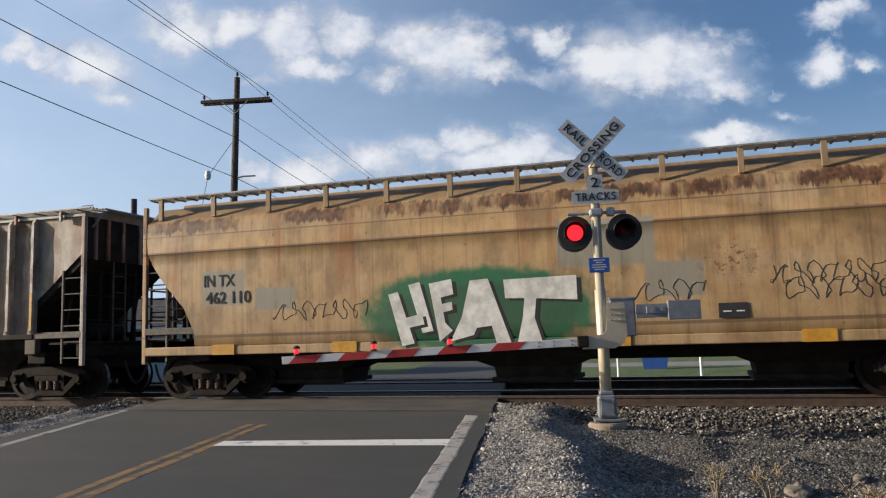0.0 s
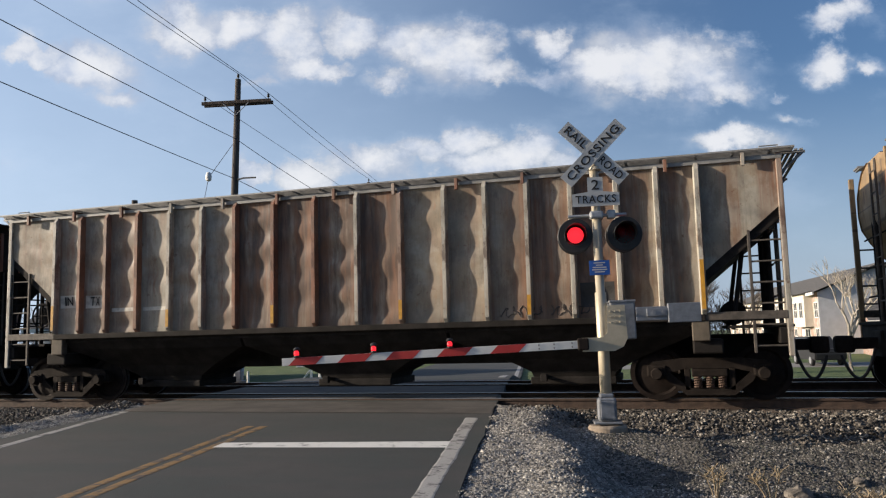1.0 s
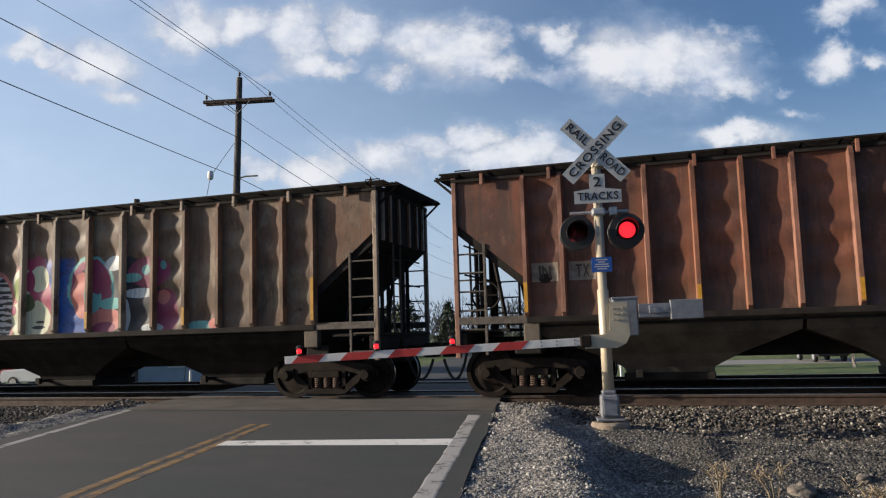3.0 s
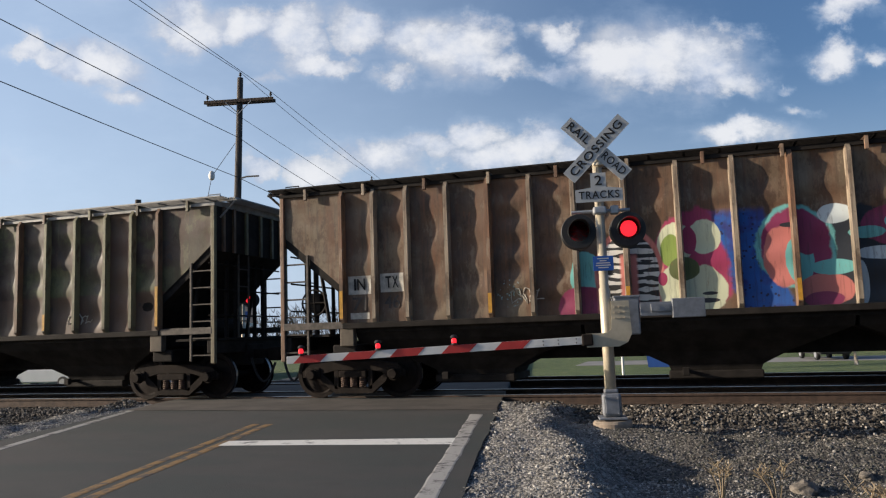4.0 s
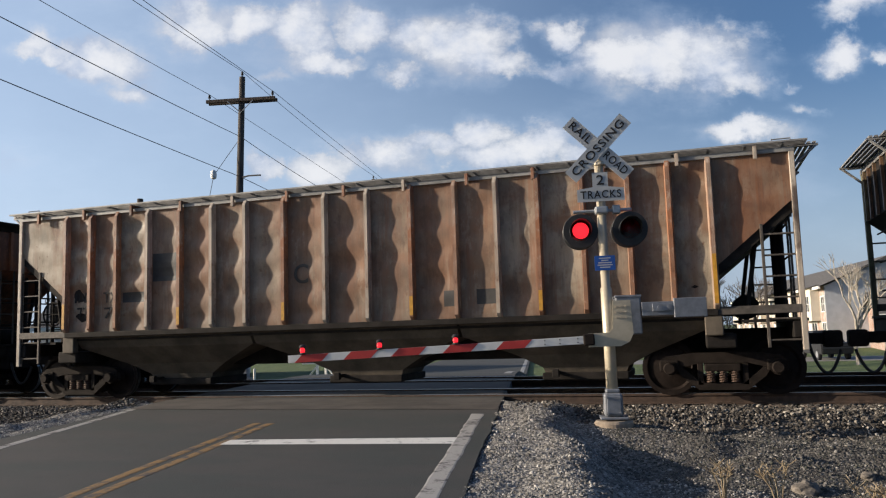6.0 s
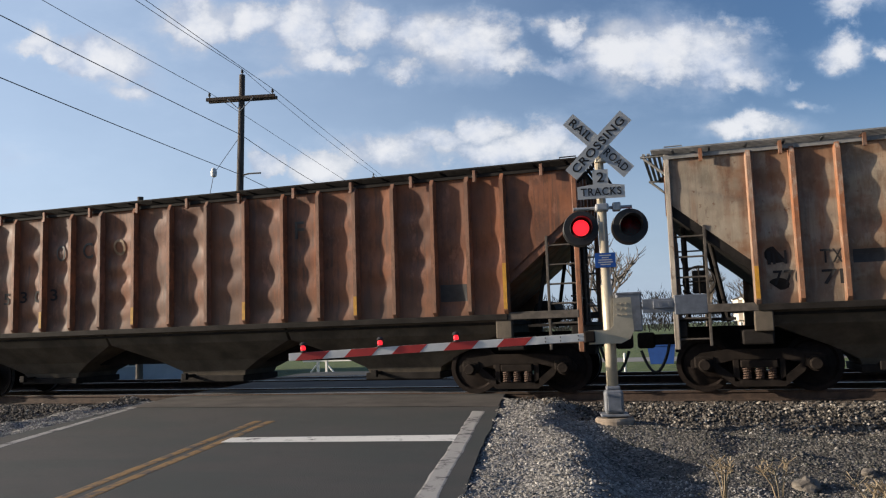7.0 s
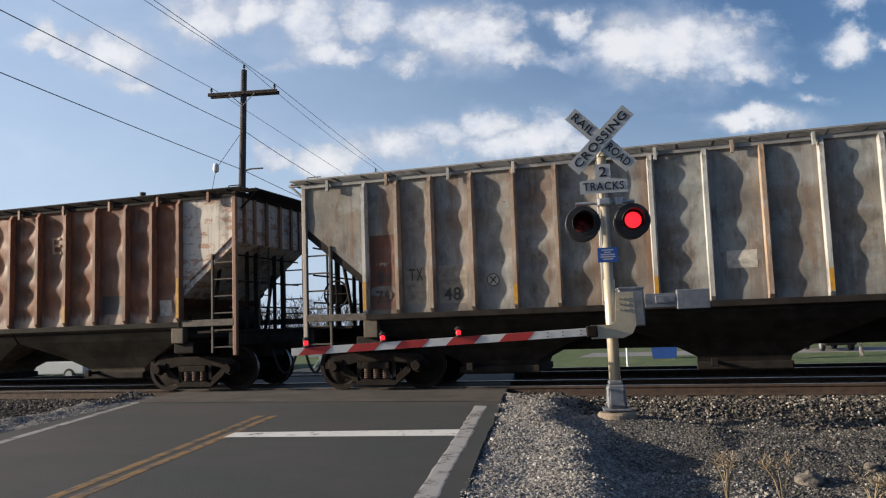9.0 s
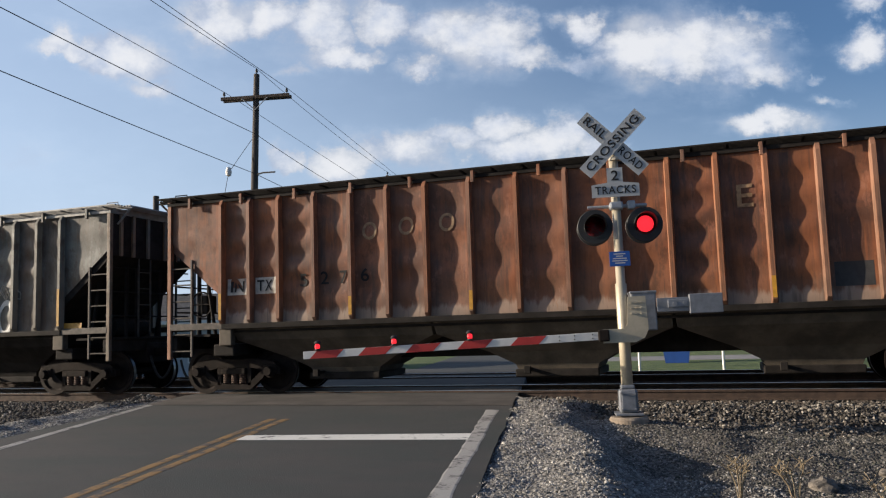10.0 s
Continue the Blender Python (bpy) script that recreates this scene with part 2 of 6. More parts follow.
def rusty_half_mural(k, col):
    """Sheets rusted brown in long streaks over the middle and one end."""
    x = k.axis(0)
    where = k.math("MAXIMUM", between(k, x, -2.4, 1.4, 0.25), k.math("MULTIPLY", between(k, x, 3.5, 6.7, 0.3), 0.85))
    streak = k.step(k.noise((4.0, 4.0, 0.25), 6, (3, 1, 0), .65), 0.30, 0.56)
    tone = k.mix(k.step(k.noise((6.0, 6.0, 0.8), 5), 0.4, 0.65), (0.055, 0.028, 0.018), (0.17, 0.072, 0.032))
    return k.mix(k.math("MULTIPLY", k.math("MULTIPLY", where, streak), 0.9), col, tone)


def pale_end_mural(k, col):
    """One end repainted pale and rusting again."""
    x = k.axis(0)
    rust = k.step(k.noise((3, 3, 7), 6, rough=.7), 0.50, 0.60)
    pale = k.mix(k.math("MULTIPLY", rust, 0.8), (0.62, 0.57, 0.50), (0.33, 0.15, 0.07))
    col = k.mix(k.math("MULTIPLY", k.step(x, 6.80, 6.86), 0.9), col, pale)
    low = k.math("MULTIPLY", k.step(k.math("ADD", k.axis(2), k.math("MULTIPLY", k.noise((6, 6, 1), 5), .5)), 1.98, 1.86), 0.6)
    return k.mix(low, col, (0.42, 0.33, 0.26))


def asphalt_mat():
    k = Nodes("asphalt", 0.85)
    big = k.noise((0.35, 0.8, 1), 5)
    mid = k.noise(2.2, 6)
    fine = k.noise(60.0, 3)
    stone = k.voronoi(70.0)
    col = k.mix(k.step(big, 0.35, 0.65), (0.025, 0.0315, 0.031), (0.040, 0.038, 0.037))
    col = k.mix(k.math("MULTIPLY", k.step(mid, 0.5, 0.7), 0.5), col, (0.026, 0.025, 0.025))
    col = k.mix(k.math("MULTIPLY", k.step(stone, 0.25, 0.05), 0.35), col, (0.16, 0.15, 0.14))
    k.bump(k.math("ADD", fine, k.math("MULTIPLY", stone, -0.6)), 0.5, 0.006)
    return k.done(col)


def paint_line(name, c, wear):
    k = Nodes(name, 0.7)
    w = k.step(k.noise(5.0, 7, rough=0.75), wear, wear + 0.12)
    fine = k.step(k.noise(45.0, 4), 0.58, 0.7)
    col = k.mix(w, (0.055, 0.052, 0.05), c)
    col = k.mix(k.math("MULTIPLY", fine, 0.5), col, tuple(v * 0.5 for v in c))
    k.bump(k.noise(60.0, 3), 0.3, 0.004)
    return k.done(col)


def ground_mat():
    """Limestone gravel near the crossing, soil among it, grass beyond the tracks."""
    k = Nodes("gravel_and_grass", 0.9)
    y = k.axis(1)
    peb = k.voronoi(26.0, "Color")
    n = k.n("ShaderNodeSeparateColor")
    k.put(n.inputs[0], peb)
    tone = k.ramp(n.outputs[0], [(0.0, (0.02, 0.0185, 0.017)), (0.5, (0.06, 0.056, 0.05)), (1.0, (0.17, 0.158, 0.142))])
    pale = k.ramp(n.outputs[0], [(0.0, (0.055, 0.052, 0.047)), (0.5, (0.165, 0.156, 0.142)), (1.0, (0.31, 0.293, 0.265))])
    u = k.math("ADD", k.math("ADD", k.axis(0), k.math("MULTIPLY", y, 0.195)), k.math("MULTIPLY", k.noise(0.9, 5), 1.6))
    soil = k.mix(k.math("MULTIPLY", k.step(k.noise(1.1, 5), 0.4, 0.62), 0.6), tone, (0.05, 0.044, 0.038))
    shoulder = k.math("MAXIMUM", between(k, u, -2.0, 0.9, 0.9), between(k, u, -9.4, -7.0, 0.25))
    soil = k.mix(shoulder, soil, pale)
    gn = k.noise(1.4, 6)
    grass = k.ramp(gn, [(0.3, (0.045, 0.075, 0.018)), (0.55, (0.085, 0.12, 0.03)), (0.75, (0.14, 0.15, 0.05))])
    blades = k.noise(30.0, 3)
    grass = k.mix(k.math("MULTIPLY", k.step(blades, 0.45, 0.7), 0.4), grass, (0.035, 0.05, 0.015))
    edge = k.step(k.math("ADD", y, k.math("MULTIPLY", k.noise(0.6, 4), 3.0)), 14.5, 16.5)
    col = k.mix(edge, soil, grass)
    k.bump(k.math("ADD", k.math("MULTIPLY", k.voronoi(26.0), -1.0), blades), 0.8, 0.03)
    return k.done(col)


def stone_mat(name, stops, bump=0.4):
    k = Nodes(name, 0.85)
    col = k.ramp(k.island(), stops)
    col = k.mix(k.math("MULTIPLY", k.step(k.noise(30.0, 3), 0.45, 0.7), 0.5), col, (0.07, 0.06, 0.05))
    k.bump(k.noise(60.0, 3), bump, 0.004)
    return k.done(col)


def bark_mat(name, c):
    k = Nodes(name, 0.9)
    g = k.noise((9, 9, 1.2), 6)
    col = k.mix(k.step(g, 0.35, 0.65), tuple(v * 0.5 for v in c), c)
    k.bump(g, 0.6, 0.02)
    return k.done(col)


def brick_mat():
    k = Nodes("far_brick", 0.9)
    n = k.n("ShaderNodeTexBrick")
    k.put(n.inputs["Vector"], k.scaled((4.5, 4.5, 4.5)))
    n.inputs["Color1"].default_value = (0.24, 0.12, 0.085, 1)
    n.inputs["Color2"].default_value = (0.32, 0.17, 0.12, 1)
    n.inputs["Mortar"].default_value = (0.4, 0.36, 0.32, 1)
    col = k.mix(k.step(k.noise(1.5, 4), 0.4, 0.7), n.outputs[0], (0.30, 0.17, 0.125))
    return k.done(col)


ASPHALT = asphalt_mat()
OLD_ASPHALT = simple("patched_asphalt", (0.058, 0.049, 0.042), 0.9, 0, 0.4, 1.6, 0.5)
WHITE_LINE = paint_line("white_road_paint", (0.66, 0.65, 0.61), 0.33)
WORN_WHITE = paint_line("worn_white_road_paint", (0.33, 0.32, 0.30), 0.38)
YELLOW_LINE = paint_line("yellow_road_paint", (0.23, 0.135, 0.043), 0.41)
GROUND = ground_mat()
BALLAST = stone_mat("ballast_stone", [(0.0, (0.018, 0.0155, 0.013)), (0.5, (0.058, 0.05, 0.041)), (0.85, (0.17, 0.148, 0.123)), (1.0, (0.42, 0.385, 0.33))])
GRAVEL = stone_mat("gravel_stone", [(0.0, (0.07, 0.066, 0.061)), (0.5, (0.225, 0.214, 0.197)), (1.0, (0.44, 0.42, 0.385))])
RAIL_TOP = simple("polished_rail_head", (0.45, 0.44, 0.43), 0.28, 1.0, 0.15, 3.0, 0.0)
RAIL_RUST = simple("rusty_rail", (0.058, 0.036, 0.025), 0.85, 0.0, 0.4, 7.0)
TIE_WOOD = bark_mat("weathered_tie", (0.13, 0.095, 0.07))
GALV = simple("galvanised_steel", (0.40, 0.41, 0.42), 0.5, 0.6, 0.15, 9.0, 0.1)
# darker copy of the galvanised steel, with the shade of the near faces in it
GALV_DARK = simple("shaded_galvanised_steel", (0.24, 0.25, 0.27), 0.55, 0.4, 0.22, 7.0, 0.12)
ALU_PAINT = simple("aluminium_paint", (0.50, 0.435, 0.32), 0.45, 0.3, 0.12, 5.0, 0.08)
SIGN_WHITE = simple("white_sign_sheet", (0.43, 0.44, 0.44), 0.45, 0, 0.08, 4.0, 0.03)
SIGN_BLUE = simple("blue_sign_sheet", (0.02, 0.09, 0.36), 0.45, 0, 0.1, 4.0, 0.02)
BLACK = simple("matt_black_paint", (0.018, 0.018, 0.019), 0.6, 0, 0.3, 6.0, 0.05)
LETTER_BLACK = simple("black_lettering", (0.014, 0.014, 0.015), 0.85, 0, 0.1, 4.0, 0)
LETTER_WHITE = simple("white_lettering", (0.55, 0.55, 0.52), 0.6, 0, 0.3, 4.0, 0)
GATE_RED = simple("red_gate_sheet", (0.42, 0.035, 0.03), 0.45, 0, 0.12, 5.0, 0.02)
GATE_WHITE = simple("white_gate_sheet", (0.62, 0.62, 0.60), 0.45, 0, 0.08, 5.0, 0.02)
LENS_DARK = simple("unlit_red_lens", (0.24, 0.008, 0.012), 0.25, 0, 0.1, 30.0, 0.2)
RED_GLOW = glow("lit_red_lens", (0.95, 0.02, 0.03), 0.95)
CONCRETE = simple("stained_concrete", (0.30, 0.24, 0.18), 0.9, 0, 0.35, 6.0, 0.4)
DARK_ROCK = simple("rough_grey_limestone", (0.15, 0.13, 0.108), 0.9, 0, 0.4, 9.0, 0.5)
# grimy steel, blackened further to stand for the shade under and between cars
UNDER = simple("grimy_shade_black_steel", (0.022, 0.019, 0.017), 0.8, 0, 0.45, 3.0, 0.4)
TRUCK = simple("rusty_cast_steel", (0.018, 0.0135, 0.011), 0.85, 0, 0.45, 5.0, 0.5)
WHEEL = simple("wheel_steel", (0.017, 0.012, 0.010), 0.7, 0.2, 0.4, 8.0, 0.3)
TREAD = simple("wheel_tread", (0.42, 0.40, 0.38), 0.35, 0.9, 0.2, 8.0, 0.0)
SPRING = simple("spring_steel", (0.09, 0.052, 0.034), 0.7, 0.1, 0.35, 8.0, 0.2)
DULL_STEEL = simple("dull_weathered_steel", (0.085, 0.072, 0.06), 0.7, 0.1, 0.4, 8.0, 0.2)
LOW_BROWN = simple("grimy_brown_steel", (0.095, 0.077, 0.056), 0.8, 0, 0.45, 1.8, 0.4)
YELLOW = simple("yellow_reflector", (0.46, 0.235, 0.02), 0.5, 0, 0.2, 9.0, 0.05)
POLE_WOOD = bark_mat("weathered_pole", (0.10, 0.085, 0.075))
WIRE = simple("wire", (0.03, 0.03, 0.032), 0.6, 0.3, 0.1, 2.0, 0)
ROOF_EDGE = simple("weathered_grating", (0.26, 0.255, 0.245), 0.6, 0.3, 0.3, 3.0, 0.2)
CAR_WHITE = simple("white_car_paint", (0.70, 0.71, 0.72), 0.3, 0, 0.04, 1.0, 0)
CAR_RED = simple("red_car_paint", (0.35, 0.02, 0.02), 0.3, 0, 0.05, 1.0, 0)
BLUE_PLASTIC = simple("blue_plastic", (0.02, 0.07, 0.28), 0.5, 0, 0.1, 2.0, 0)
LOT = simple("pale_parking_lot", (0.22, 0.21, 0.20), 0.9, 0, 0.2, 0.8, 0.2)
BARK = bark_mat("grey_bark", (0.20, 0.17, 0.145))
PALE_BARK = bark_mat("pale_bark", (0.52, 0.46, 0.38))
SIDING = simple("cream_siding", (0.66, 0.60, 0.50), 0.8, 0, 0.08, 1.5, 0.1)
GREY_SIDING = simple("grey_siding", (0.46, 0.48, 0.51), 0.8, 0, 0.1, 1.5, 0.1)
BRICK = brick_mat()
ROOF = simple("grey_shingles", (0.10, 0.095, 0.09), 0.9, 0, 0.35, 4.0, 0.4)
TRIM_WHITE = simple("white_trim", (0.75, 0.73, 0.69), 0.6, 0, 0.06, 3.0, 0)
GLASS = simple("dark_window_glass", (0.03, 0.035, 0.04), 0.08, 0, 0.2, 1.0, 0)
LEAF = stone_mat("dark_conifer", [(0.0, (0.012, 0.025, 0.012)), (0.6, (0.028, 0.045, 0.02)), (1.0, (0.05, 0.065, 0.03))])
WOODS = stone_mat("bare_far_trees", [(0.0, (0.05, 0.04, 0.033)), (0.6, (0.10, 0.075, 0.055)), (1.0, (0.14, 0.105, 0.08))])
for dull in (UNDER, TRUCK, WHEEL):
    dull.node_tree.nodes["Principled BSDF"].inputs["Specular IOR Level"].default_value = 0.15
# stones darkened both for dirt and for the shade lying beyond the shoulder
DARK_GRAVEL = stone_mat("shaded_dirty_gravel_stone", [(0.0, (0.025, 0.031, 0.021)), (0.5, (0.075, 0.07, 0.063)), (0.9, (0.18, 0.167, 0.15)), (1.0, (0.40, 0.375, 0.34))])
TWIG = stone_mat("dry_weed", [(0.0, (0.20, 0.15, 0.09)), (1.0, (0.34, 0.27, 0.17))])

# ---- mesh helpers ----
def part(name, bm, material, parent=None, label="", m=None):
    """Links a bmesh as one mesh object under a thing or a part."""
    me = bpy.data.meshes.new(name)
    bm.to_mesh(me)
    bm.free()
    if material:
        me.materials.append(material)
    return place(name, me, parent, label, m)


def place(name, me, parent=None, label="", m=None):
    ob = new(name, me)
    if parent:
        ob.parent = parent
    if m is not None:
        ob.matrix_basis = m
    if label:
        ob["label"] = label
    return ob


def thing(name, label, category, m=None, group="", kind=""):
    ob = new(name)
    ob.empty_display_size = 0.2
    if m is not None:
        ob.matrix_basis = m
    return tagged(ob, label, category, group, kind)


def box(bm, x0, x1, y0, y1, z0, z1, bevel=0.0, m=None):
    r = bmesh.ops.create_cube(bm, size=1)
    mm = Matrix.Translation(((x0 + x1) / 2, (y0 + y1) / 2, (z0 + z1) / 2)) @ Matrix.Diagonal((x1 - x0, y1 - y0, z1 - z0, 1))
    if m is not None:
        mm = m @ mm
    bmesh.ops.transform(bm, matrix=mm, verts=r["verts"])
    if bevel:
        es = list({e for v in r["verts"] for e in v.link_edges})
        bmesh.ops.bevel(bm, geom=es, offset=bevel, segments=2, affect="EDGES", profile=0.5)
    return bm


def tube(bm, a, b, r0, r1=None, n=10, caps=True):
    a, b = Vector(a), Vector(b)
    r = bmesh.ops.create_cone(bm, cap_ends=caps, segments=n, radius1=r0, radius2=r0 if r1 is None else r1, depth=(b - a).length)
    m = Matrix.Translation((a + b) / 2) @ (b - a).to_track_quat("Z", "Y").to_matrix().to_4x4()
    bmesh.ops.transform(bm, matrix=m, verts=r["verts"])
    return bm


def lathe(bm, prof, n=32, m=None):
    """Turns (radius, height) pairs round z."""
    rings = []
    for r, h in prof:
        rings.append([bm.verts.new((r * math.cos(2 * math.pi * i / n), r * math.sin(2 * math.pi * i / n), h)) for i in range(n)])
    for a, b in zip(rings, rings[1:]):
        for i in range(n):
            bm.faces.new((a[i], a[(i + 1) % n], b[(i + 1) % n], b[i]))
    bm.faces.new(rings[0][::-1])
    bm.faces.new(rings[-1])
    if m is not None:
        bmesh.ops.transform(bm, matrix=m, verts=[v for r in rings for v in r])
    return bm


def prism(bm, poly, y0, y1):
    """A polygon in x, z given depth in y."""
    a = [bm.verts.new((x, y0, z)) for x, z in poly]
    b = [bm.verts.new((x, y1, z)) for x, z in poly]
    n = len(poly)
    bm.faces.new(a)
    bm.faces.new(b[::-1])
    for i in range(n):
        bm.faces.new((a[i], b[i], b[(i + 1) % n], a[(i + 1) % n]))
    bmesh.ops.recalc_face_normals(bm, faces=bm.faces)
    return bm


def loft(bm, rings, close=True, caps=True):
    vs = [[bm.verts.new(p) for p in r] for r in rings]
    n = len(vs[0])
    for a, b in zip(vs, vs[1:]):
        for i in range(n if close else n - 1):
            bm.faces.new((a[i], a[(i + 1) % n], b[(i + 1) % n], b[i]))
    if caps and close:
        bm.faces.new(vs[0][::-1])
        bm.faces.new(vs[-1])
    bmesh.ops.recalc_face_normals(bm, faces=bm.faces)
    return bm


def path_tube(bm, pts, r, n=6):
    pts = [Vector(p) for p in pts]
    rings = []
    for i, q in enumerate(pts):
        d = (pts[min(i + 1, len(pts) - 1)] - pts[max(i - 1, 0)]).normalized()
        k = d.to_track_quat("Z", "Y").to_matrix()
        rr = r[i] if isinstance(r, (list, tuple)) else r
        rings.append([q + k @ Vector((rr * math.cos(2 * math.pi * j / n), rr * math.sin(2 * math.pi * j / n), 0)) for j in range(n)])
    return loft(bm, rings)


def B():
    return bmesh.new()


def text_mesh(name, body, size, depth=0.002, spacing=1.0):
    c = bpy.data.curves.new(name, "FONT")
    c.body, c.size, c.extrude, c.align_x, c.align_y, c.space_character = body, size, depth, "CENTER", "CENTER", spacing
    c.resolution_u = 4
    c.offset = size * 0.012
    ob = bpy.data.objects.new(name, c)
    me = bpy.data.meshes.new_from_object(ob)
    bpy.data.objects.remove(ob)
    return me


def lettering(name, body, size, material, parent, m, width=None, label="", spacing=1.0):
    """Words as a thin raised mesh, facing -y before m is applied."""
    me = text_mesh(name, body, size, 0.002, spacing)
    me.materials.append(material)
    xs = [v.co.x for v in me.vertices]
    k = (width / (max(xs) - min(xs))) if width else 1
    me.transform(Matrix.Diagonal((k, 1, 1, 1)))
    return place(name, me, parent, label, m @ pose(0, 0, 0, 90, 0, 0))


def smooth(ob):
    for f in ob.data.polygons:
        f.use_smooth = True
    return ob


def rock_data(seed, n=12):
    rnd = random.Random(seed)
    bm = B()
    bmesh.ops.create_icosphere(bm, subdivisions=1, radius=0.5)
    for v in bm.verts:
        v.co *= rnd.uniform(0.65, 1.15)
    co = np.array([v.co[:] for v in bm.verts])
    fa = np.array([[v.index for v in f.verts] for f in bm.faces])
    bm.free()
    return co, fa


ROCKS = [rock_data(s) for s in range(8)]


def scatter(name, pts, sizes, material, label, seed=1):
    """Many small stones in one mesh."""
    rnd = np.random.RandomState(seed)
    vs, fs, off = [], [], 0
    for (x, y, z), s in zip(pts, sizes):
        co, fa = ROCKS[rnd.randint(len(ROCKS))]
        a, b = rnd.uniform(0, 6.28, 2)
        ca, sa, cb, sb = math.cos(a), math.sin(a), math.cos(b), math.sin(b)
        r = np.array([[ca, -sa, 0], [sa, ca, 0], [0, 0, 1]]) @ np.array([[1, 0, 0], [0, cb, -sb], [0, sb, cb]])
        vs.append((co * (s * np.array([1.0, rnd.uniform(0.6, 0.9), rnd.uniform(0.5, 0.8)]))) @ r.T + (x, y, z))
        fs.append(fa + off)
        off += len(co)
    me = bpy.data.meshes.new(name)
    me.from_pydata(np.concatenate(vs).tolist(), [], np.concatenate(fs).tolist())
    me.materials.append(material)
    return tagged(new(name, me), label, "stones", kind="stuff")


# ---- plan: x along the rails, y across them, z up; the signal mast stands at the origin ----
RAIL_Y, RAIL_Z, GAUGE, TRACK_STEP = 2.977, 0.203, 1.435, 4.3
SIDE_Y = 2.1
SKEW = -0.195            # how far the road leans to -x for each metre of y


def sm(a, b, v):
    v = min(1, max(0, (v - a) / (b - a)))
    return v * v * (3 - 2 * v)


def road_z(y):
    if y < 2.2:
        return 0.17 - 0.02 * (2.2 - y)
    return 0.17 - 0.95 * sm(9.7, 30, y)


def road_x(y, u):
    """x of a line u metres right of the right white edge line."""
    return -1.98 + SKEW * y + u


def ground_z(x, y):
    u = x - road_x(y, 0)
    if y > 2.0:
        z = -0.02 - 0.85 * sm(9.9, 14.5, y)
    else:
        z = -0.02 - 0.16 * sm(2.0, 0.6, y) - 0.05 * sm(1.0, -5.0, y) - 0.10 * sm(1.0, 6.0, x) * sm(2.0, 0.5, y)
        z += 0.16 * math.exp(-(((x - 1.3 + .75 * (y + .9)) / 1.3) ** 2 + ((y + .75 + .35 * (x - 1.3)) / 0.4) ** 2))
        z -= 0.07 * math.exp(-(((x - 0.7) / 0.9) ** 2 + ((y + 2.3) / 0.7) ** 2))
        z += (0.05 + 0.12 * sm(0.9, 2.2, x)) * noise.noise((x * 1.0, y * 1.3, 3.0)) * sm(1.6, 0.4, y) + 0.05 * noise.noise((x * 2.6, y * 2.6, 7.0)) * sm(2.0, 1.0, y)
    d = math.hypot(x, y)
    if d < 1.3:
        k = sm(1.3, 0.35, d)
        z = z * (1 - k) - 0.03 * k
    # gravel is heaped against the road's edges and the ground runs under its slab
    right, left = u - 0.24, -(u + 7.05)
    if y < 2.3:
        for e in (right, left):
            if e > -0.2:
                wide = 1.0 + .28 * noise.noise((0.4, y * .9, 2.0)) + .25 * sm(-1.5, -3.6, y)
                k = sm(wide + .55, wide - .1, e) * sm(2.9, 2.0, y)
                crest = .07 * math.exp(-((e - wide + .25) / .28) ** 2) * (1 + .6 * noise.noise((x, y * 1.1, 5))) * sm(1.5, .5, y)
                z = z * (1 - k) + (road_z(y) - 0.02 + crest + 0.05 * noise.noise((x * 1.7, y * 1.7, 1)) + 0.025 * noise.noise((x * 4.5, y * 4.5, 4))) * k
    if u < 0.24 and u > -7.05:
        z = min(z, road_z(y) - 0.10)
    return z


# ---- ground ----
def build_ground():
    def axis(lo, fine_lo, fine_hi, hi, step):
        a = list(np.arange(fine_lo, fine_hi, step))
        s, v = step, fine_lo
        left = []
        while v > lo:
            s *= 1.35
            v -= s
            left.append(v)
        s, v, right = step, a[-1], []
        while v < hi:
            s *= 1.35
            v += s
            right.append(v)
        return left[::-1] + a + right
    xs, ys = axis(-2600, -14, 8, 2600, 0.11), axis(-1500, -9, 3, 3000, 0.10)
    vs = [(x, y, ground_z(x, y)) for y in ys for x in xs]
    w = len(xs)
    fs = [(j * w + i, j * w + i + 1, (j + 1) * w + i + 1, (j + 1) * w + i) for j in range(len(ys) - 1) for i in range(w - 1)]
    me = bpy.data.meshes.new("ground")
    me.from_pydata(vs, [], fs)
    me.materials.append(GROUND)
    return smooth(tagged(new("ground", me), "gravel shoulder and grass verge around the crossing", "ground", kind="structure"))


def strip(name, material, u0, u1, y0, y1, lift, label, category, parent=None, step=0.25, ragged=0.0, seed=0, flare=0.0):
    """A strip of the road between two lines along it."""
    rnd = random.Random(seed)
    bm = B()
    n = max(2, int((y1 - y0) / step))
    rings = []
    for i in range(n + 1):
        y = y0 + (y1 - y0) * i / n
        z = road_z(y) + lift
        a, b = road_x(y, u0 + flare * y + rnd.uniform(-1, 1) * ragged), road_x(y, u1 + flare * y + rnd.uniform(-1, 1) * ragged)
        rings.append([(a, y, z), (b, y, z), (b + 0.02, y, z - 0.16 if lift == 0 else z - 0.003), (a - 0.02, y, z - 0.16 if lift == 0 else z - 0.003)])
    loft(bm, rings)
    ob = part(name, bm, material, parent)
    if not parent:
        tagged(ob, label, category, kind="structure")
    elif label:
        ob["label"] = label
    return ob


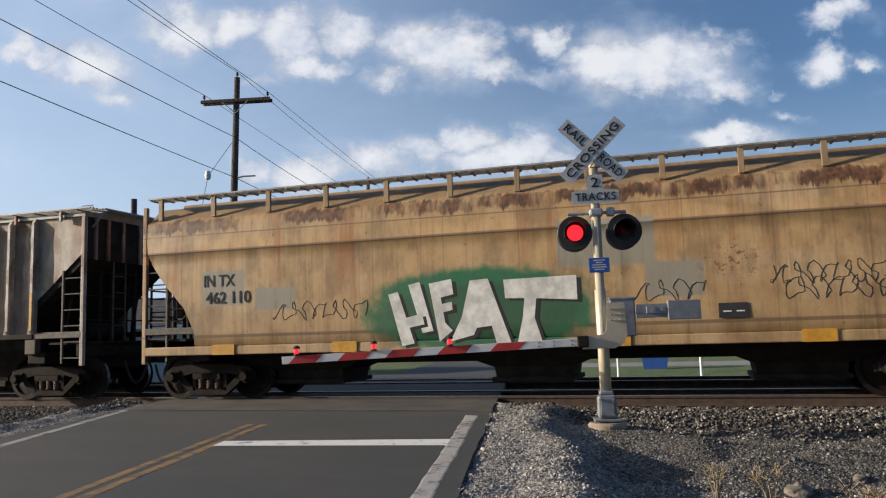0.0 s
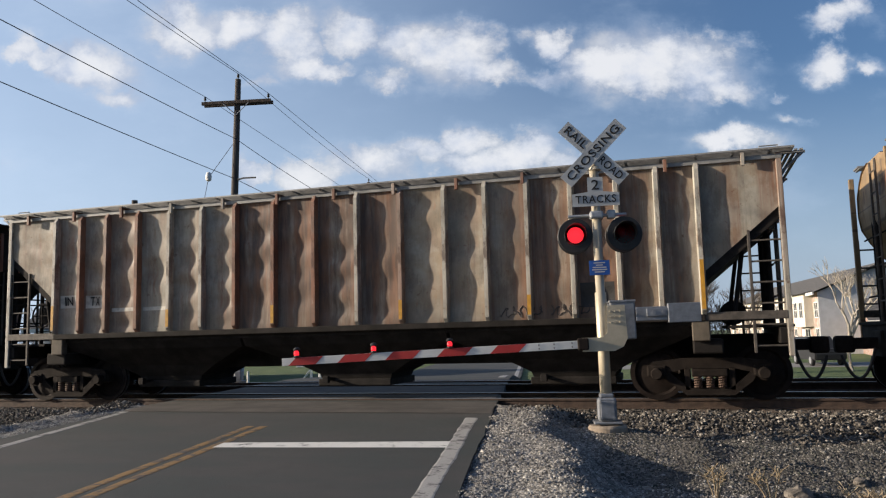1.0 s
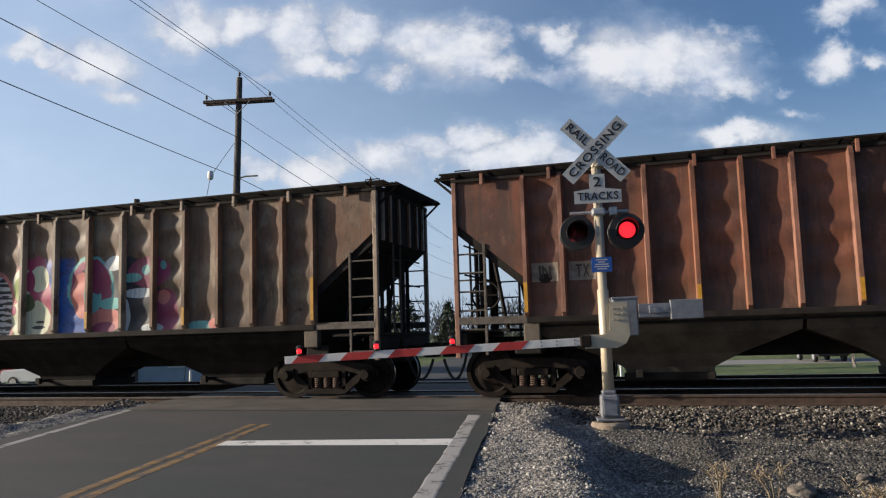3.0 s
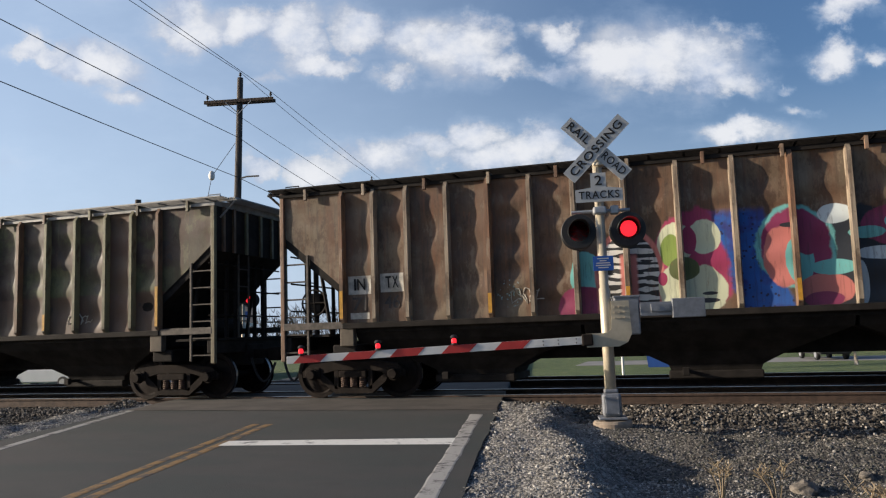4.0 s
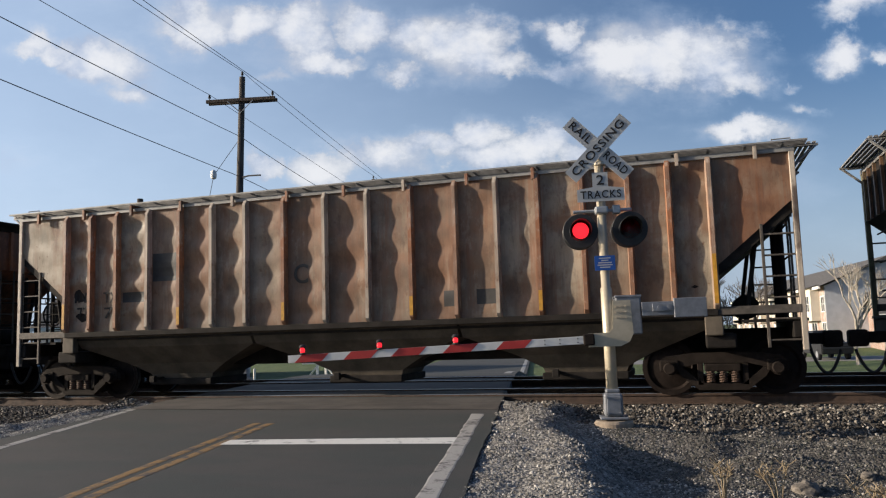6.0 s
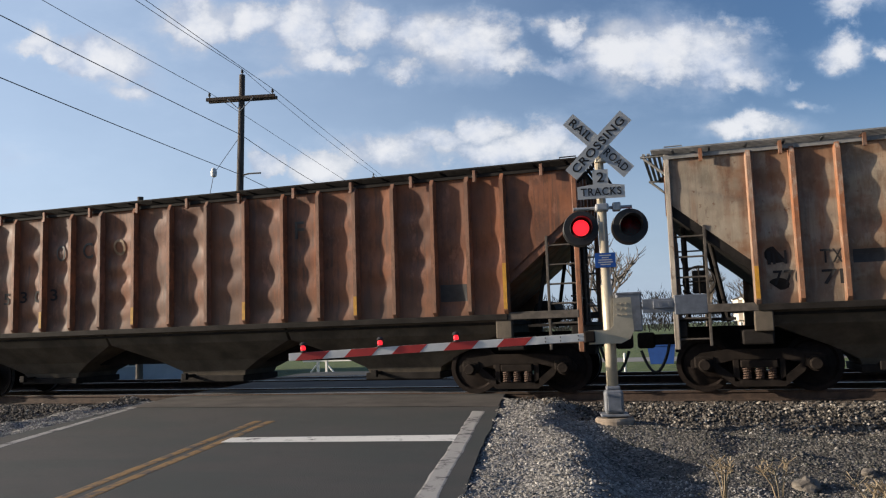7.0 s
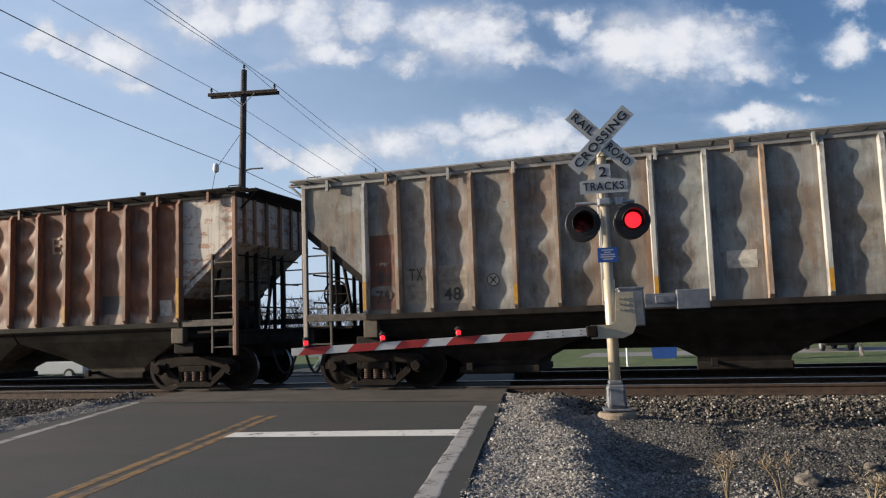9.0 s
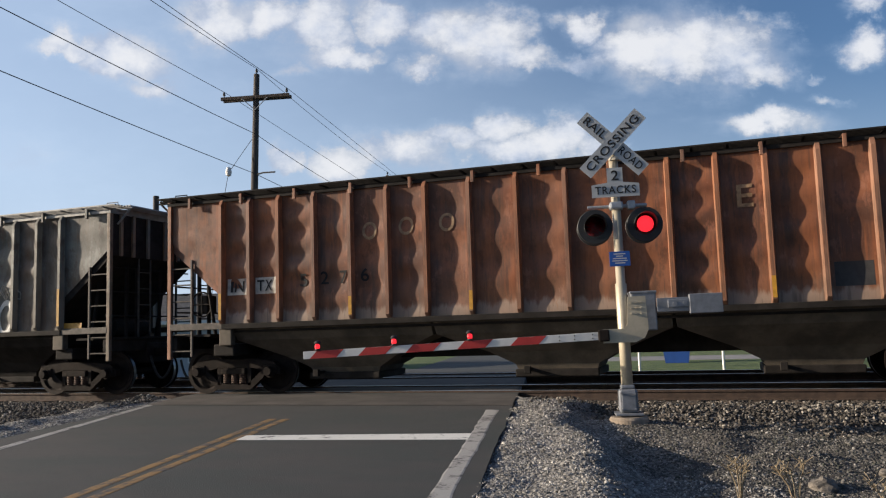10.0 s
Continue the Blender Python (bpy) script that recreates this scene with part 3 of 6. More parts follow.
build_ground()
LANE = 3.30             # from the yellow lines to the white edge line
road = strip("road", ASPHALT, -2 * LANE - 0.45, 0.27, -60, 140, 0.0, "dark worn asphalt two-lane road rising to the crossing", "road", step=0.4, ragged=0.02)
strip("edge_line", WORN_WHITE, -0.115, 0.045, -40, 0.18, 0.004, "worn white edge line", "", road, ragged=0.012)
strip("edge_line", WORN_WHITE, -6.90, -6.78, -20, 1.2, 0.004, "worn white edge line", "", road, ragged=0.01, flare=-0.115)
strip("centre_line", YELLOW_LINE, -3.545, -3.445, -40, -1.0, 0.004, "worn yellow centre line", "", road, ragged=0.006)
strip("centre_line", YELLOW_LINE, -3.31, -3.21, -40, -1.0, 0.004, "worn yellow centre line", "", road, ragged=0.006)
strip("edge_line", WORN_WHITE, -0.09, 0.09, 11, 120, 0.004, "worn white edge line", "", road)
strip("crossing_surface", OLD_ASPHALT, -2 * LANE - 0.43, 0.25, 0.75, 2.55, 0.006, "brownish patched asphalt beside the rails", "", road, ragged=0.03)
strip("crossing_surface", OLD_ASPHALT, -2 * LANE - 0.4, 0.2, 3.12, 4.28, 0.012, "brownish patched asphalt between the rails", "", road, ragged=0.0)
strip("crossing_surface", OLD_ASPHALT, -2 * LANE - 0.4, 0.2, 4.56, 7.1, 0.008, "brownish patched asphalt between the tracks", "", road, ragged=0.0)


def stop_line():
    bm = B()
    rings = []
    for i in range(13):
        k = i / 12
        x0 = -LANE + 0.06 + k * (LANE - 0.18)
        rings.append([(road_x(y, x0), y, road_z(y) + 0.005) for y in (-2.98 + k * 0.32, -2.60 + k * 0.42)])
    loft(bm, [[r[0] for r in rings], [r[1] for r in rings]], close=False)
    part("stop_line", bm, WHITE_LINE, road, "white stop line")


stop_line()


def crack(pts, r=0.012):
    bm = B()
    rnd = random.Random(5)
    a, b = [], []
    for (x0, y0), (x1, y1) in zip(pts, pts[1:]):
        for i in range(12):
            k = i / 12
            x, y = x0 + (x1 - x0) * k + rnd.uniform(-.02, .02), y0 + (y1 - y0) * k + rnd.uniform(-.03, .03)
            a.append((x, y - r * rnd.uniform(.4, 1.2), road_z(y) + .007))
            b.append((x, y + r * rnd.uniform(.4, 1.2), road_z(y) + .007))
    loft(bm, [a, b], close=False)
    part("crack", bm, BLACK, road, "dark sealed crack across the asphalt")


crack([(-9.0, 0.80), (-5.5, 0.72), (-2.0, 0.74)])
crack([(-8.6, 1.55), (-5.0, 1.62), (-2.0, 1.5)], 0.018)


# ---- tracks ----
def rail_mesh(bm, y, x0, x1):
    prof = [(-.07, -.185), (.07, -.185), (.07, -.17), (.012, -.155), (.012, -.05), (.036, -.04), (.036, -.006), (.028, 0), (-.028, 0), (-.036, -.006), (-.036, -.04), (-.012, -.05), (-.012, -.155), (-.07, -.17)]
    return loft(bm, [[(x, y + a, RAIL_Z + b) for a, b in prof] for x in (x0, x1)])


TIE = B()
box(TIE, -.115, .115, -1.3, 1.3, -.18, 0, 0.012)
TIE_DATA = bpy.data.meshes.new("tie")
TIE.to_mesh(TIE_DATA)
TIE.free()
TIE_DATA.materials.append(TIE_WOOD)


def build_track(y, label):
    t = thing("track", label, "railway track", pose(0, 0, 0), "crossing tracks", "structure")
    for k in (0, GAUGE):
        rail = part("rail", rail_mesh(B(), y + k, -260, 260), RAIL_RUST, t, "rusty steel rail")
        bm = B()
        box(bm, -260, 260, y + k - .027, y + k + .027, RAIL_Z + .0005, RAIL_Z + .003)
        part("rail_head", bm, RAIL_TOP, rail, "polished running surface")
    rnd = random.Random(int(y * 10))
    x = -33.0
    while x < 28:
        r = road_x(y, 0)
        if not (r - 6.9 < x < r + 0.2):
            place("tie", TIE_DATA, t, "", pose(x + rnd.uniform(-.03, .03), y + GAUGE / 2 + rnd.uniform(-.05, .05), RAIL_Z - .187 + rnd.uniform(-.015, .005), 0, 0, rnd.uniform(-1.5, 1.5)))
        x += 0.53
    return t


build_track(RAIL_Y, "near railway track of rusty rails on wooden ties")
build_track(RAIL_Y + TRACK_STEP, "second railway track of rusty rails on wooden ties")

# ---- the train ----
BODY, WHEEL_R = 16.3, 0.457
SPEED = 14.28
GAIN = ((0, 0), (4.6, 0), (4.95, .52), (5.5, .57), (7.0, .63), (7.5, .72), (8.5, .79), (9.5, .97), (10.0, 1.02))


def run(t):
    """How far the train has gone: an even speed and the little that it gains on it."""
    return SPEED * t + float(np.interp(t, [g[0] for g in GAIN], [g[1] for g in GAIN]))



def wheelset_data():
    bm = B()
    prof = [(0.0, -.075), (.10, -.075), (.12, -.05), (.30, -.02), (.36, -.045), (.40, -.065), (WHEEL_R, -.065), (WHEEL_R, .03), (WHEEL_R + .026, .045), (WHEEL_R + .026, .07), (.40, .07), (.36, .03), (.12, .06), (0.0, .075)]
    for s in (-1, 1):
        lathe(bm, [(max(r, .001), h) for r, h in prof], 36, Matrix.Translation((0, s * .73, 0)) @ Matrix.Rotation(radians(-90 * s), 4, "X"))
    tube(bm, (0, -1.02, 0), (0, 1.02, 0), .08, n=12)
    for s in (-1, 1):
        for k in range(6):
            a = k * math.pi / 3
            tube(bm, (.045 * math.cos(a), s * 1.0, .045 * math.sin(a)), (.045 * math.cos(a), s * 1.05, .045 * math.sin(a)), .012, n=6)
    bmesh.ops.recalc_face_normals(bm, faces=bm.faces)
    me = bpy.data.meshes.new("wheelset")
    bm.to_mesh(me)
    bm.free()
    me.materials.append(WHEEL)
    me.materials.append(TREAD)
    for f in me.polygons:
        c = f.center
        r = math.hypot(c.x, c.z)
        if WHEEL_R - .01 < r < WHEEL_R + .01 and abs(c.y) < .85:
            f.material_index = 1
    return me


def sideframe_data():
    """A cast truck side frame with its two openings, bolster pocket and bearing caps; outer face towards -y."""
    bm = B()
    top = [(-1.12, .52), (-.95, .66), (-.45, .72), (.45, .72), (.95, .66), (1.12, .52), (1.12, .40), (.80, .44), (.40, .54), (-.40, .54), (-.80, .44), (-1.12, .40)]
    prism(bm, top, -.07, .07)
    bot = [(-.80, .50), (-.66, .46), (-.34, .20), (.34, .20), (.66, .46), (.80, .50), (.70, .32), (.40, .08), (-.40, .08), (-.70, .32)]
    prism(bm, bot, -.07, .07)
    for s in (-1, 1):
        box(bm, s * .37 - .05, s * .37 + .05, -.07, .07, .16, .56, .01)
        box(bm, s * .885 - .17, s * .885 + .17, -.10, .08, .40, .60, .03)
        lathe(bm, [(.001, -.1), (.085, -.1), (.10, -.07), (.105, 0), (.13, .0), (.13, .03)], 18, Matrix.Translation((s * .885, -.12, .457)) @ Matrix.Rotation(radians(-90), 4, "X"))
    box(bm, -.30, .30, -.12, .1, .40, .53, .02)
    bmesh.ops.recalc_face_normals(bm, faces=bm.faces)
    return bm


def to_data(name, bm, *mats):
    me = bpy.data.meshes.new(name)
    bm.to_mesh(me)
    bm.free()
    for k in mats:
        me.materials.append(k)
    return me


def spring_bm():
    bm = B()
    for cx in (0.0,):
        pts = [(cx + .062 * math.cos(a), -.04 + .062 * math.sin(a), .20 + .20 * a / (2 * math.pi * 5)) for a in np.linspace(0, 2 * math.pi * 5, 60)]
        path_tube(bm, pts, .016, 5)
    return bm


WHEELSET = wheelset_data()
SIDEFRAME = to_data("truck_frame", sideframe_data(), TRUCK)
SPRINGS = to_data("spring", spring_bm(), SPRING)


def rib_bm(z0, z1):
    """A pressed hat-section side post, its foot cut back."""
    bm = B()
    loft(bm, [[(-.060, 0.01, z), (-.035, -d, z), (.035, -d, z), (.060, 0.01, z)] for z, d in ((z0, .05), (z0 + .08, .125), (z1 - .12, .125), (z1, .05))])
    return bm


RIB_FULL = rib_bm(1.46, 4.08)


def rib_mesh(mat):
    me = bpy.data.meshes.new("side_post")
    RIB_FULL.to_mesh(me)
    me.materials.append(mat)
    return me


def running_gear(car, tc=6.87, hoses=True):
    """Trucks, wheels, centre sill and couplers shared by all cars."""
    sets = []
    for s in (-1, 1):
        for side in (-1, 1):
            f = place("truck_frame", SIDEFRAME, car, "rusty cast truck side frame", pose(s * tc, side * 1.0, 0, 0, 0, 0 if side < 0 else 180))
            for cx in (-.20, 0.0, .20):
                place("spring", SPRINGS, f, "coil spring", pose(cx, 0, 0))
        bm = B()
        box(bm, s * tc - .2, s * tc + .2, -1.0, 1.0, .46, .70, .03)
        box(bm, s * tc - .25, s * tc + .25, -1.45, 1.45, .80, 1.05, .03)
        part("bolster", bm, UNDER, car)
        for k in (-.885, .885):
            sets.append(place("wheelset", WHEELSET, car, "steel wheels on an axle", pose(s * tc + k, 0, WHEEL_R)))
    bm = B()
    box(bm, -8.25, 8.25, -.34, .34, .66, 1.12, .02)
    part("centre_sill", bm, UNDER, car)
    for s in (-1, 1):
        bm = B()
        box(bm, min(s * 8.2, s * 8.72), max(s * 8.2, s * 8.72), -.09, .09, .80, 1.0, .02)
        box(bm, min(s * 8.62, s * 8.94), max(s * 8.62, s * 8.94), -.16, .14, .74, 1.04, .05)
        part("coupler", bm, TRUCK, car, "rusty knuckle coupler")
        bm = B()
        pts = [(s * (8.35 + .52 * t), -.35 + .12 * t, .82 - .52 * math.sin(math.pi * min(1, t * .95)) ** .8) for t in np.linspace(0, 1, 14)]
        path_tube(bm, pts, .028, 7)
        part("air_hose", bm, BLACK, car, "black rubber air hose")
    return sets


def ladder(bm, x0, x1, y, z0, z1, n, r=.02):
    for x in (x0, x1):
        box(bm, x - .024, x + .024, y - .024, y + .024, z0, z1, .006)
    for i in range(n):
        z = z0 + .12 + (z1 - z0 - .3) * i / (n - 1)
        tube(bm, (x0, y, z), (x1, y, z), r * .7, n=6)


def end_work(car, mat, end_top=4.15):
    """Corner posts, ladders, platforms, braces, step irons and the brake wheel at both ends."""
    for s in (-1, 1):
        for side in (-1, 1):
            bm = B()
            box(bm, s * 8.17 - .045, s * 8.17 + .045, side * 1.5 - .045, side * 1.5 + .045, .75, end_top, .01)
            part("corner_post", bm, mat, car)
            bm = B()
            ladder(bm, s * 7.62, s * 8.14, side * 1.50, .80, 2.86, 6, .024)
            part("ladder", bm, DULL_STEEL, car, "dull steel side ladder")
            bm = B()
            box(bm, min(s * 6.8, s * 8.15), max(s * 6.8, s * 8.15), side * 1.50 - .05, side * 1.50 + .05, 1.36, 1.50, .01)
            part("side_sill", bm, DULL_STEEL, car)
            bm = B()
            box(bm, min(s * 6.62, s * 6.92), max(s * 6.62, s * 6.92), side * 1.46 - .08, side * 1.46 + .08, 1.02, 1.40, .02)
            part("jacking_pad", bm, LOW_BROWN, car)
            if s * side > 0 and side < 0 or s > 0:
                continue
            bm = B()
            for x in (7.55, 8.0):
                tube(bm, (s * x, side * 1.48, .42), (s * x, side * 1.48, .95), .018, n=6)
            tube(bm, (s * 7.55, side * 1.48, .42), (s * 8.0, side * 1.48, .42), .02, n=6)
            tube(bm, (s * 7.55, side * 1.48, .68), (s * 8.0, side * 1.48, .68), .02, n=6)
            part("step_iron", bm, DULL_STEEL, car)
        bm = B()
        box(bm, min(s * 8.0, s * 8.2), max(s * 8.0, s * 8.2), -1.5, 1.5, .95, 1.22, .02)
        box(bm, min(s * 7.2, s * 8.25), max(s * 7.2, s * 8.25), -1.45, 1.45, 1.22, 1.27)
        part("end_platform", bm, UNDER, car, "dark steel end platform")
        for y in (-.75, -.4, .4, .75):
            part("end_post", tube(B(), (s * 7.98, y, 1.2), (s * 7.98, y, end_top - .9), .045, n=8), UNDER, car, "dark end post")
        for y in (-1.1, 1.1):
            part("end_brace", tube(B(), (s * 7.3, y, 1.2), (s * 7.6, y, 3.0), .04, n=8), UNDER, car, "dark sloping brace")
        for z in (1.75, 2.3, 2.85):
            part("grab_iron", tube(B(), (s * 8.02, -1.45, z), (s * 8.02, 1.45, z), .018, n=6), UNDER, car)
        bm = B()
        for y in (-.55, -.15):
            tube(bm, (s * 8.16, y, 1.0), (s * 8.16, y, end_top), .022, n=6)
        for i in range(8):
            tube(bm, (s * 8.16, -.55, 1.25 + .38 * i), (s * 8.16, -.15, 1.25 + .38 * i), .014, n=6)
        part("end_ladder", bm, DULL_STEEL, car, "end ladder")
    bm = B()
    ring = [(-7.75 + .27 * math.cos(a), -.98, 1.92 + .27 * math.sin(a)) for a in np.linspace(0, 2 * math.pi, 25)]
    path_tube(bm, ring, .02, 6)
    for a in range(4):
        tube(bm, (-7.75, -.98, 1.92), (-7.75 + .27 * math.cos(a * 1.571), -.98, 1.92 + .27 * math.sin(a * 1.571)), .014, n=6)
    box(bm, -7.87, -7.63, -.95, -.6, 1.72, 2.12, .02)
    part("brake_wheel", bm, UNDER, car, "brake wheel on its housing")
    bm = B()
    tube(bm, (7.35, -.55, 1.5), (7.35, .55, 1.5), .22, n=16)
    part("air_tank", bm, UNDER, car, "brake air reservoir")


def marking(car, seed, amp, body, x, z, size, material, width=None, label="stencilled lettering"):
    """Painted letters, one by one, that follow the dished side sheet."""
    full = text_mesh("lettering", body, size, 0.001)
    xs = [v.co.x for v in full.vertices]
    total = width or max(xs) - min(xs)
    wide = [.35 if ch in "I1" else 1.0 for ch in body]
    left = x - total / 2
    for ch, w in zip(body, wide):
        cell = total * w / sum(wide)
        me = text_mesh("letter", ch, size, 0.001)
        cx = [v.co.x for v in me.vertices]
        k, mid = cell * (.62 if w < 1 else .86) / (max(cx) - min(cx)), (max(cx) + min(cx)) / 2
        for v in me.vertices:
            lx, lz = left + cell / 2 + (v.co.x - mid) * k, z + v.co.y
            v.co = (lx, -1.515 + side_depth(seed, amp, lx, lz) - v.co.z, lz)
        me.materials.append(material)
        place("letter", me, car, label)
        left += cell


def plaque(car, seed, amp, x0, x1, z0, z1, material, label, lift=0.0):
    """A painted patch on the side sheet."""
    bm = B()
    n = 8
    loft(bm, [[(x0 + (x1 - x0) * i / n, -1.5025 - lift + side_depth(seed, amp, x0 + (x1 - x0) * i / n, z), z) for i in range(n + 1)] for z in np.linspace(z0, z1, 7)], close=False)
    return part("painted_patch", bm, material, car, label)


def tag(car, seed, amp, x0, x1, z, size, material, loops, label):
    """A thin sprayed scribble on the side sheet."""
    rnd = random.Random(seed * 7 + int(x0 * 10))
    pts, ph = [], rnd.uniform(0, 6)
    for i in range(loops * 10):
        t = i / (loops * 10)
        a = t * loops * 6.283 + ph
        x, zz = x0 + (x1 - x0) * t + size * .6 * math.sin(a * 1.3), z + size * math.cos(a) + size * .4 * math.sin(a * 2.7)
        pts.append((x, -1.506 + side_depth(seed, amp, x, zz), zz))
    part("scribble", path_tube(B(), pts, .011, 4), material, car, label)


def roof_work(car, mat, ztop, kind, posts=None):
    """Running boards on brackets along both edges, and hatch covers."""
    for side in (-1, 1):
        bm = B()
        y0, y1 = side * 1.62, side * 1.12
        for k in range(6):
            y = y0 + (y1 - y0) * k / 5
            box(bm, -8.42, 8.42, y - .028, y + .028, ztop + .07, ztop + .10)
        for k in range(28):
            x = -8.05 + 16.1 * k / 27
            box(bm, x - .02, x + .02, min(y0, y1), max(y0, y1), ztop + .05, ztop + .07)
        part("running_board", bm, mat, car, "steel grating walkway along the roof edge")
        for k in range(13):
            bm = B()
            x = -7.6 + 15.2 * k / 12
            box(bm, x - .03, x + .03, side * 1.60 - .03, side * 1.60 + .03, ztop - .17, ztop + .05, .005)
            box(bm, x - .03, x + .03, min(side * 1.1, side * 1.6), max(side * 1.1, side * 1.6), ztop + .0, ztop + .048)
            part("bracket", bm, posts or mat, car)
    for s in (-1, 1):
        bm = B()
        for k in range(5):
            xx = s * (8.22 + .085 * k)
            box(bm, xx - .026, xx + .026, -1.35, 1.35, ztop + .07, ztop + .10)
        for y in (-1.3, 1.3):
            box(bm, min(s * 8.18, s * 8.62), max(s * 8.18, s * 8.62), y - .03, y + .03, ztop + .03, ztop + .068)
            tube(bm, (s * 8.58, y, ztop + .04), (s * 8.2, y, ztop - .30), .025, n=6)
        for y in (-1.3, 1.3):
            path_tube(bm, [(s * 7.9, y, ztop + .09), (s * 7.9, y, ztop + .20), (s * 8.2, y, ztop + .20), (s * 8.2, y, ztop + .09)], .013, 6)
        part("end_walkway", bm, mat, car, "roof end walkway on sloping brackets")
    if kind == "trough":
        for k in range(4):
            bm = B()
            x = -6.0 + 4.0 * k
            loft(bm, [[(x - 1.96, -.32, ztop + .05), (x + 1.96, -.32, ztop + .05), (x + 1.96, .32, ztop + .05), (x - 1.96, .32, ztop + .05)],
                      [(x - 1.94, -.24, ztop + .17), (x + 1.94, -.24, ztop + .17), (x + 1.94, .24, ztop + .17), (x - 1.94, .24, ztop + .17)]])
            part("hatch_cover", bm, mat, car, "long roof hatch cover")
    else:
        for k in range(10):
            bm = B()
            x = -6.75 + 1.5 * k
            lathe(bm, [(.34, 0), (.34, .1), (.36, .11), (.30, .17), (.001, .20)], 18, Matrix.Translation((x, .0, ztop + .10)))
            part("hatch_cover", bm, mat, car, "round roof hatch cover")


def side_depth(seed, amp, x, z):
    """How far the side sheet lies back from the post feet at a place along the car."""
    endp = x < POST_X[0] or x >= POST_X[-1]
    i = sum(x >= p for p in POST_X) - 1
    a, b = (POST_X[i], POST_X[i + 1]) if not endp else ((-8.2, POST_X[0]) if x < 0 else (POST_X[-1], 8.2))
    k = min(1, max(0, (x - a) / (b - a)))
    phase = (math.sin((i if not endp else (50 if x < 0 else 60)) * 12.9898 + seed * 78.233) * 43758.5) % 40
    f2 = 1.0 + 0.6 * ((phase * 1.7) % 1)
    dish = math.sin(math.pi * k) * (0.5 + (phase % 1.0) * 0.7 + 0.9 * noise.noise((phase, z * 1.6 * f2, seed)) + (0.25 + 0.6 * ((phase * 3.3) % 1.0)) * math.sin(z * (7.5 + 5 * ((phase * 1.9) % 1.0)) + phase))
    return amp * dish * (0.35 if endp else 1.0) * sm(1.46, 1.76, z) * sm(4.12, 3.82, z)


def side_sheet(seed, z0, z1, amp):
    """Side sheets between the posts, dished and dented, cut on a slope at the ends; outer face towards -y."""
    bm = B()
    edges = [-8.2] + POST_X + [8.2]
    nz = 40
    for p, (a, b) in enumerate(zip(edges, edges[1:])):
        nx = 8
        endp = p in (0, len(edges) - 2)
        cols = []
        for i in range(nx + 1):
            k = i / nx
            x = a + (b - a) * k
            lo = z0
            if endp:
                e = k if p == 0 else 1 - k
                lo = 3.30 + (2.16 - 3.30) * e
            col = []
            for j in range(nz + 1):
                z = lo + (z1 - lo) * j / nz
                d = side_depth(seed, amp, min(max(x, a + 1e-4), b - 1e-4), z)
                col.append(bm.verts.new((x, -1.50 + d, z)))
            cols.append(col)
        for c, d in zip(cols, cols[1:]):
            for j in range(nz):
                bm.faces.new((c[j], d[j], d[j + 1], c[j + 1]))
    bmesh.ops.remove_doubles(bm, verts=bm.verts, dist=.0005)
    return bm


def hopper_bay(x, half, z1=1.47, mat=None, car=None):
    bm = B()
    loft(bm, [[(x - hx, -hy, z), (x + hx, -hy, z), (x + hx, hy, z), (x - hx, hy, z)] for z, hx, hy in ((z1, half, 1.46), (1.12, half * .995, 1.28), (.74, 1.25, .85), (.50, .80, .66), (.40, .76, .62))])
    bay = part("hopper_bay", bm, mat, car, "tapering discharge hopper")
    bm = B()
    box(bm, x - .80, x + .80, -.72, .72, .26, .40, .02)
    tube(bm, (x - .5, -.95, .40), (x - .5, .95, .40), .035, n=8)
    for s in (-1, 1):
        box(bm, x - .56, x - .44, s * .98 - .05, s * .98 + .05, .33, .47, .01)
    part("outlet_gate", bm, UNDER, bay, "sliding outlet gate")


